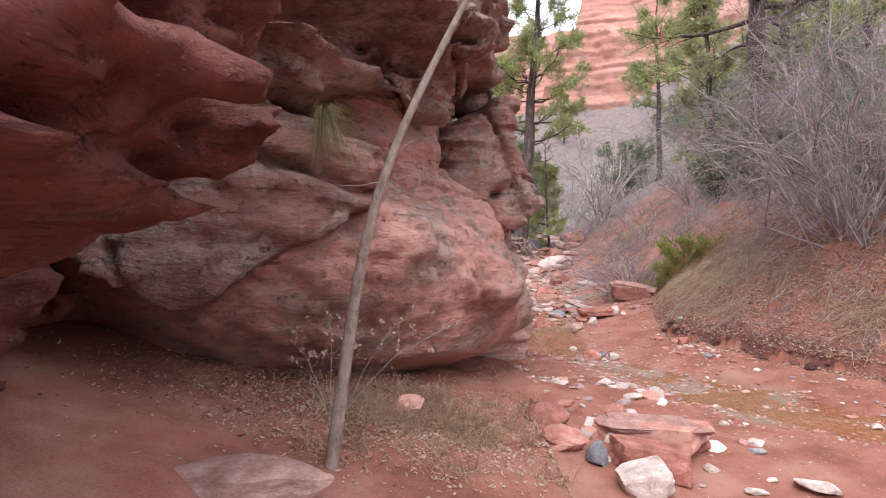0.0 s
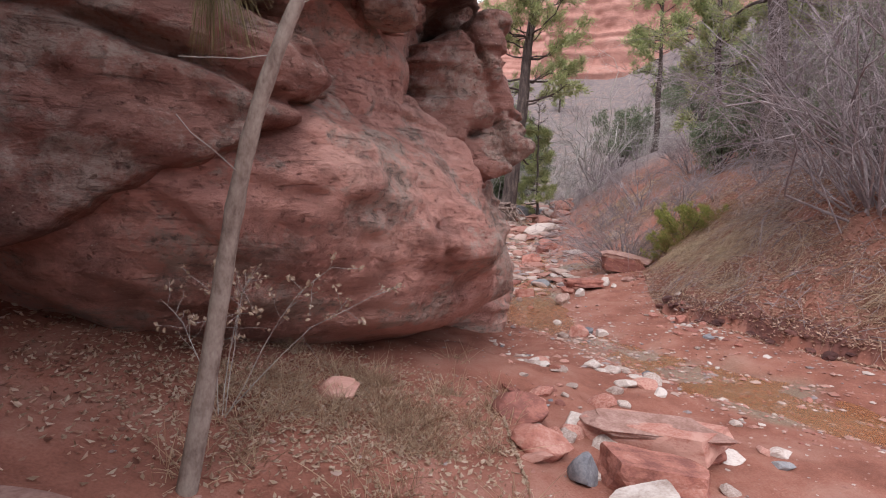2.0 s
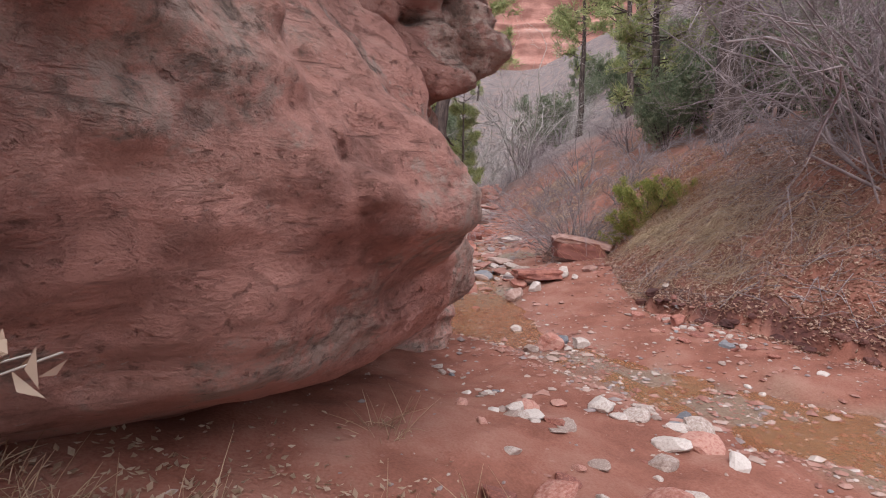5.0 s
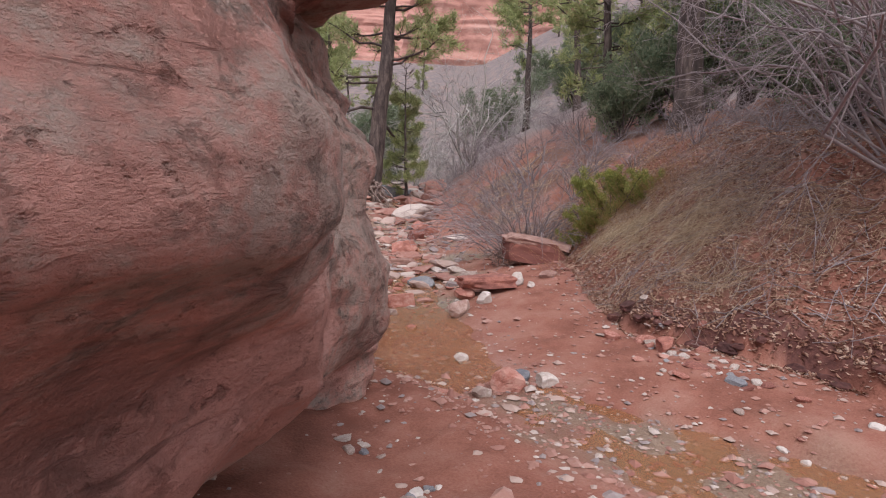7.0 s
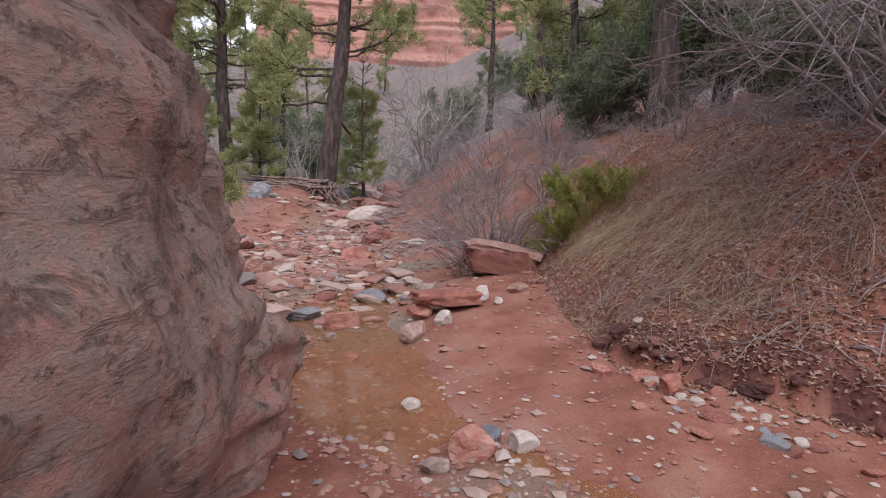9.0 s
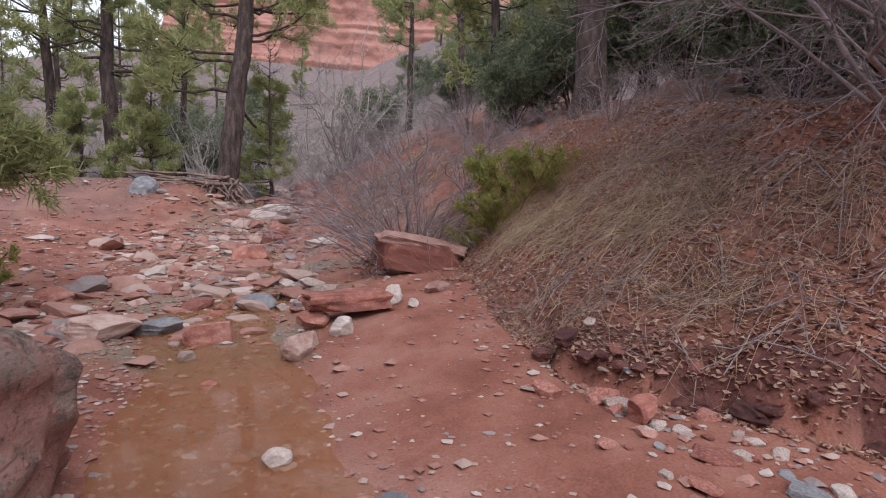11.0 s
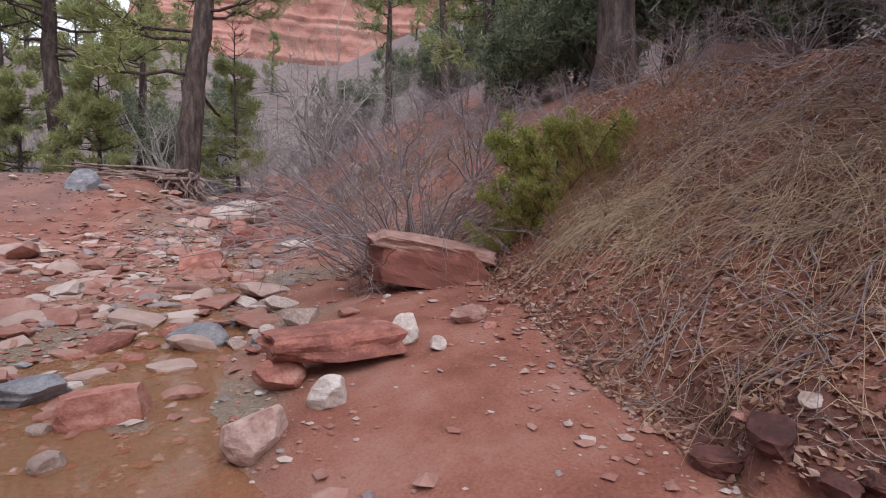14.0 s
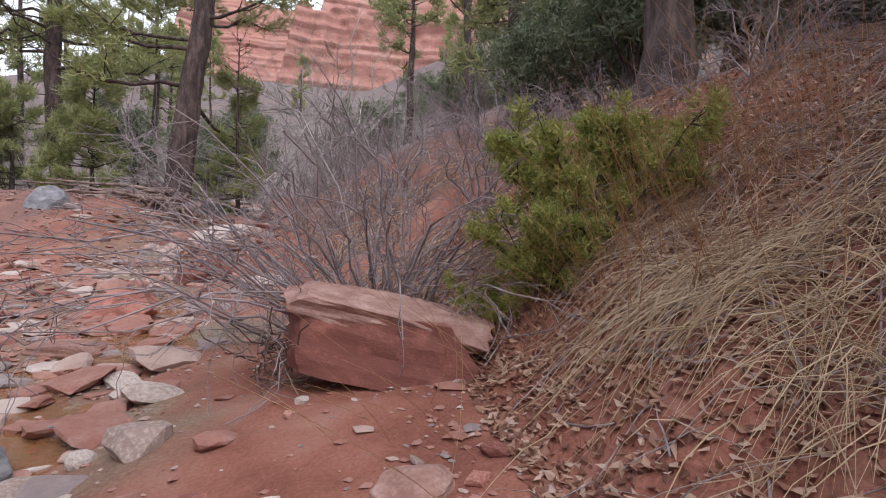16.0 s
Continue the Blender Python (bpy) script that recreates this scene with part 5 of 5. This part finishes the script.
def dry_grass(name, n, d0, d1, y0, y1, length, seed, label, down=-0.55, lift=0.45, clump=0.5, width=0.004, mat=None):
    """Dry stalks that lie over one another down the bank."""
    rng = np.random.default_rng(seed)
    m = max(n // 40, 1)
    cx_, cy_ = bank_points(rng, m, d0, d1, y0, y1)
    comb = rng.normal(0, 1.3, m) + 3.1
    who = rng.integers(0, m, n)
    x, y = cx_[who] + rng.normal(0, clump * 0.5, n), cy_[who] + rng.normal(0, clump * 0.6, n)
    bare = fbm(x * 0.8, y * 0.8, 0, 3, 57) + 0.25 * rng.normal(size=n) > -0.12
    x, y, who, n = x[bare], y[bare], who[bare], int(bare.sum())
    foot = np.interp(y, FOOT_Y, FOOT_X)
    x = np.maximum(x, foot + 0.05)
    a = comb[who] + rng.normal(0, 0.5, n)
    L = length * rng.uniform(0.4, 1.3, n)
    t = np.linspace(0, 1, 4)
    h = lift * rng.uniform(0.1, 1.0, n)
    P = np.empty((n, 4, 3))
    for i, u in enumerate(t):
        bend = a + rng.normal(0, 0.1, n) * u
        P[:, i, 0], P[:, i, 1] = x + np.cos(bend) * L * u, y + np.sin(bend) * L * u
        P[:, i, 0] = np.maximum(P[:, i, 0], np.interp(P[:, i, 1], FOOT_Y, FOOT_X) - 0.12 - 0.25 * rng.uniform(0, 1, n))
        P[:, i, 2] = ground_z(P[:, i, 0], P[:, i, 1]) + 0.012 + L * h * (u * (1.15 - u) * 1.6) + rng.uniform(0, 0.03, n)
    R = width * rng.uniform(0.5, 1.2, n)[:, None] * np.array([1, 0.9, 0.7, 0.3])[None]
    ob = mesh_object(name, *tubes(P, R, 3), mat or M_STRAW)
    tagged(ob, label, "grass", kind="stuff")


dry_grass("dry_grass", 7500, 0.3, 2.6, 9.5, 19, 0.38, 1, "tan dry grass matted down the bank", clump=0.45, width=0.003)
dry_grass("tall_straw", 1200, 0.75, 1.9, 12.9, 16.0, 0.7, 2, "long bleached straw stalks lying on the bank", lift=0.6, width=0.003)
dry_grass("far_grass", 2000, 0.4, 3.5, 17, 32, 0.6, 3, "tan dry grass on the farther bank", width=0.008)
dry_grass("near_grass", 2500, 0.3, 4.0, 4, 10, 0.5, 4, "tan dry grass on the nearer bank", width=0.005)


dry_grass("grey_stalks", 2600, 0.3, 4.2, 10.5, 17.5, 0.55, 7, "grey dead weed stalks tangled over leaf litter", lift=0.35, clump=0.9, width=0.0034, mat=M_GREYBRUSH)


def straw_sheaf(n, x0, y0, sx, sy, seed, length):
    """A combed sheaf of bleached stalks flopped over towards the creek."""
    rng = np.random.default_rng(seed)
    x, y = rng.normal(x0, sx, n), rng.normal(y0, sy, n)
    a, L = rng.normal(2.9, 0.75, n), length * rng.uniform(0.5, 1.25, n)
    t = np.linspace(0, 1, 5)
    X = x[:, None] + np.cos(a)[:, None] * L[:, None] * t
    Y = y[:, None] + np.sin(a)[:, None] * L[:, None] * t
    Z = ground_z(X, Y) + 0.02 + rng.uniform(0.02, 0.16, n)[:, None] * np.sin(np.pi * t * 0.9)[None] + rng.uniform(0, 0.1, n)[:, None]
    R = 0.0027 * rng.uniform(0.6, 1.2, n)[:, None] * np.array([1, 0.95, 0.8, 0.6, 0.3])[None]
    ob = mesh_object("straw_sheaf", *tubes(np.stack([X, Y, Z], -1), R, 3), M_STRAW_PALE)
    tagged(ob, "bleached yellow straw flopped over the bank", "grass", kind="stuff")


straw_sheaf(300, 6.85, 15.2, 0.3, 0.25, 91, 0.62)
straw_sheaf(180, 6.6, 14.5, 0.22, 0.2, 92, 0.5)
straw_sheaf(130, 6.8, 13.6, 0.3, 0.3, 93, 0.5)


def red_stems():
    """Upright reddish dead stems over the green shrub."""
    rng = np.random.default_rng(6)
    n = 420
    x, y = rng.normal(7.5, 0.8, n), rng.normal(15.9, 0.45, n)
    t = np.linspace(0, 1, 5)
    d = np.stack([rng.normal(-0.35, 0.3, n), rng.normal(-0.1, 0.25, n), rng.uniform(0.5, 1.1, n)], 1)
    P = np.stack([x, y, ground_z(x, y) - 0.03], 1)[:, None] + d[:, None] * t[None, :, None] * rng.uniform(0.5, 1.1, n)[:, None, None]
    P[:, :, 0] -= 0.2 * t ** 2
    ob = mesh_object("dead_stems", *tubes(P, 0.0021 * np.linspace(1, 0.4, 5)[None] * np.ones((n, 1)), 3), M_REDSTEM)
    tagged(ob, "upright rust-coloured dead stems on the bank", "grass", kind="stuff")


M_REDSTEM = leafy("rust_stems", [(0.40, 0.21, 0.11), (0.54, 0.32, 0.17), (0.62, 0.44, 0.26)])
red_stems()


def leaf_litter(name, x, y, size, mat, seed, label):
    rng = np.random.default_rng(seed)
    n = len(x)
    c = np.stack([x, y, ground_z(x, y) + rng.uniform(0.005, 0.03, n)], 1)
    a = unit(rng.normal(size=(n, 3)) * [1, 1, 0.45])
    b = unit(np.cross(a, rng.normal(size=(n, 3)) * 0.4 + [0, 0, 1]))
    up = np.cross(a, b)
    s = size * rng.uniform(0.5, 1.4, n)[:, None]
    v = np.stack([c - a * s, c - b * s * 0.55 + up * s * 0.25, c + a * s, c + b * s * 0.55 + up * s * 0.25], 1).reshape(-1, 3)
    i = np.arange(4 * n).reshape(-1, 4)
    ob = mesh_object(name, v, np.concatenate([i[:, [0, 1, 2]], i[:, [0, 2, 3]]]), mat, False)
    tagged(ob, label, "leaf litter", kind="stuff")


R7 = np.random.default_rng(70)
leaf_litter("leaf_litter", *bank_points(R7, 52000, -0.15, 4.4, 8.0, 20), 0.029, M_LITTER, 1, "brown dead leaves covering the bank")
leaf_litter("ledge_leaves", R7.normal(-2.2, 0.8, 1600), R7.normal(5.6, 0.6, 1600), 0.024, M_LITTER, 3, "brown dead leaves drifted under the rock ledge")
leaf_litter("fallen_leaves", np.minimum(R7.normal(-0.5, 0.9, 6500), 1.0), R7.normal(5.9, 0.75, 6500), 0.022, M_PALELEAF, 2, "tan dead leaves among weeds by the boulder")


def weeds():
    """Low dead weeds in the sand before the boulder."""
    rng = np.random.default_rng(33)
    n = 3600
    m = 70
    cx_, cy_ = rng.normal(-0.3, 0.7, m), rng.normal(6.0, 0.7, m)
    who = rng.integers(0, m, n)
    x, y = cx_[who] + rng.normal(0, 0.08, n), cy_[who] + rng.normal(0, 0.08, n)
    t = np.linspace(0, 1, 4)
    d = np.stack([rng.normal(0, 0.5, n), rng.normal(0, 0.5, n), rng.uniform(0.3, 1.0, n)], 1) * rng.uniform(0.08, 0.34, n)[:, None]
    P = np.stack([x, y, ground_z(x, y) - 0.01], 1)[:, None] + d[:, None] * t[None, :, None]
    P[:, :, 2] -= 0.05 * t ** 2
    ob = mesh_object("dead_weeds", *tubes(P, 0.003 * np.array([1, 0.9, 0.7, 0.3])[None] * np.ones((n, 1)), 3), M_STRAW)
    tagged(ob, "low dead weeds in red sand before the boulder", "weeds", kind="stuff")


weeds()


def fallen_twigs():
    rng = np.random.default_rng(44)
    n = 1500
    x, y = bank_points(rng, n, 0.2, 5.5, 9, 20)
    a, L = rng.uniform(0, 6.28, n), rng.uniform(0.15, 0.7, n)
    t = np.linspace(-0.5, 0.5, 5)
    X, Y = x[:, None] + np.cos(a)[:, None] * L[:, None] * t, y[:, None] + np.sin(a)[:, None] * L[:, None] * t
    Z = ground_z(X, Y) + 0.03 + np.cumsum(rng.normal(0, 0.012, (n, 5)), axis=1)
    R = rng.uniform(0.003, 0.008, n)[:, None] * np.linspace(1, 0.5, 5)[None]
    ob = mesh_object("fallen_twigs", *tubes(np.stack([X, Y, Z], -1), R, 4), M_TWIG)
    tagged(ob, "grey fallen twigs scattered over the bank", "twigs", kind="stuff")


fallen_twigs()
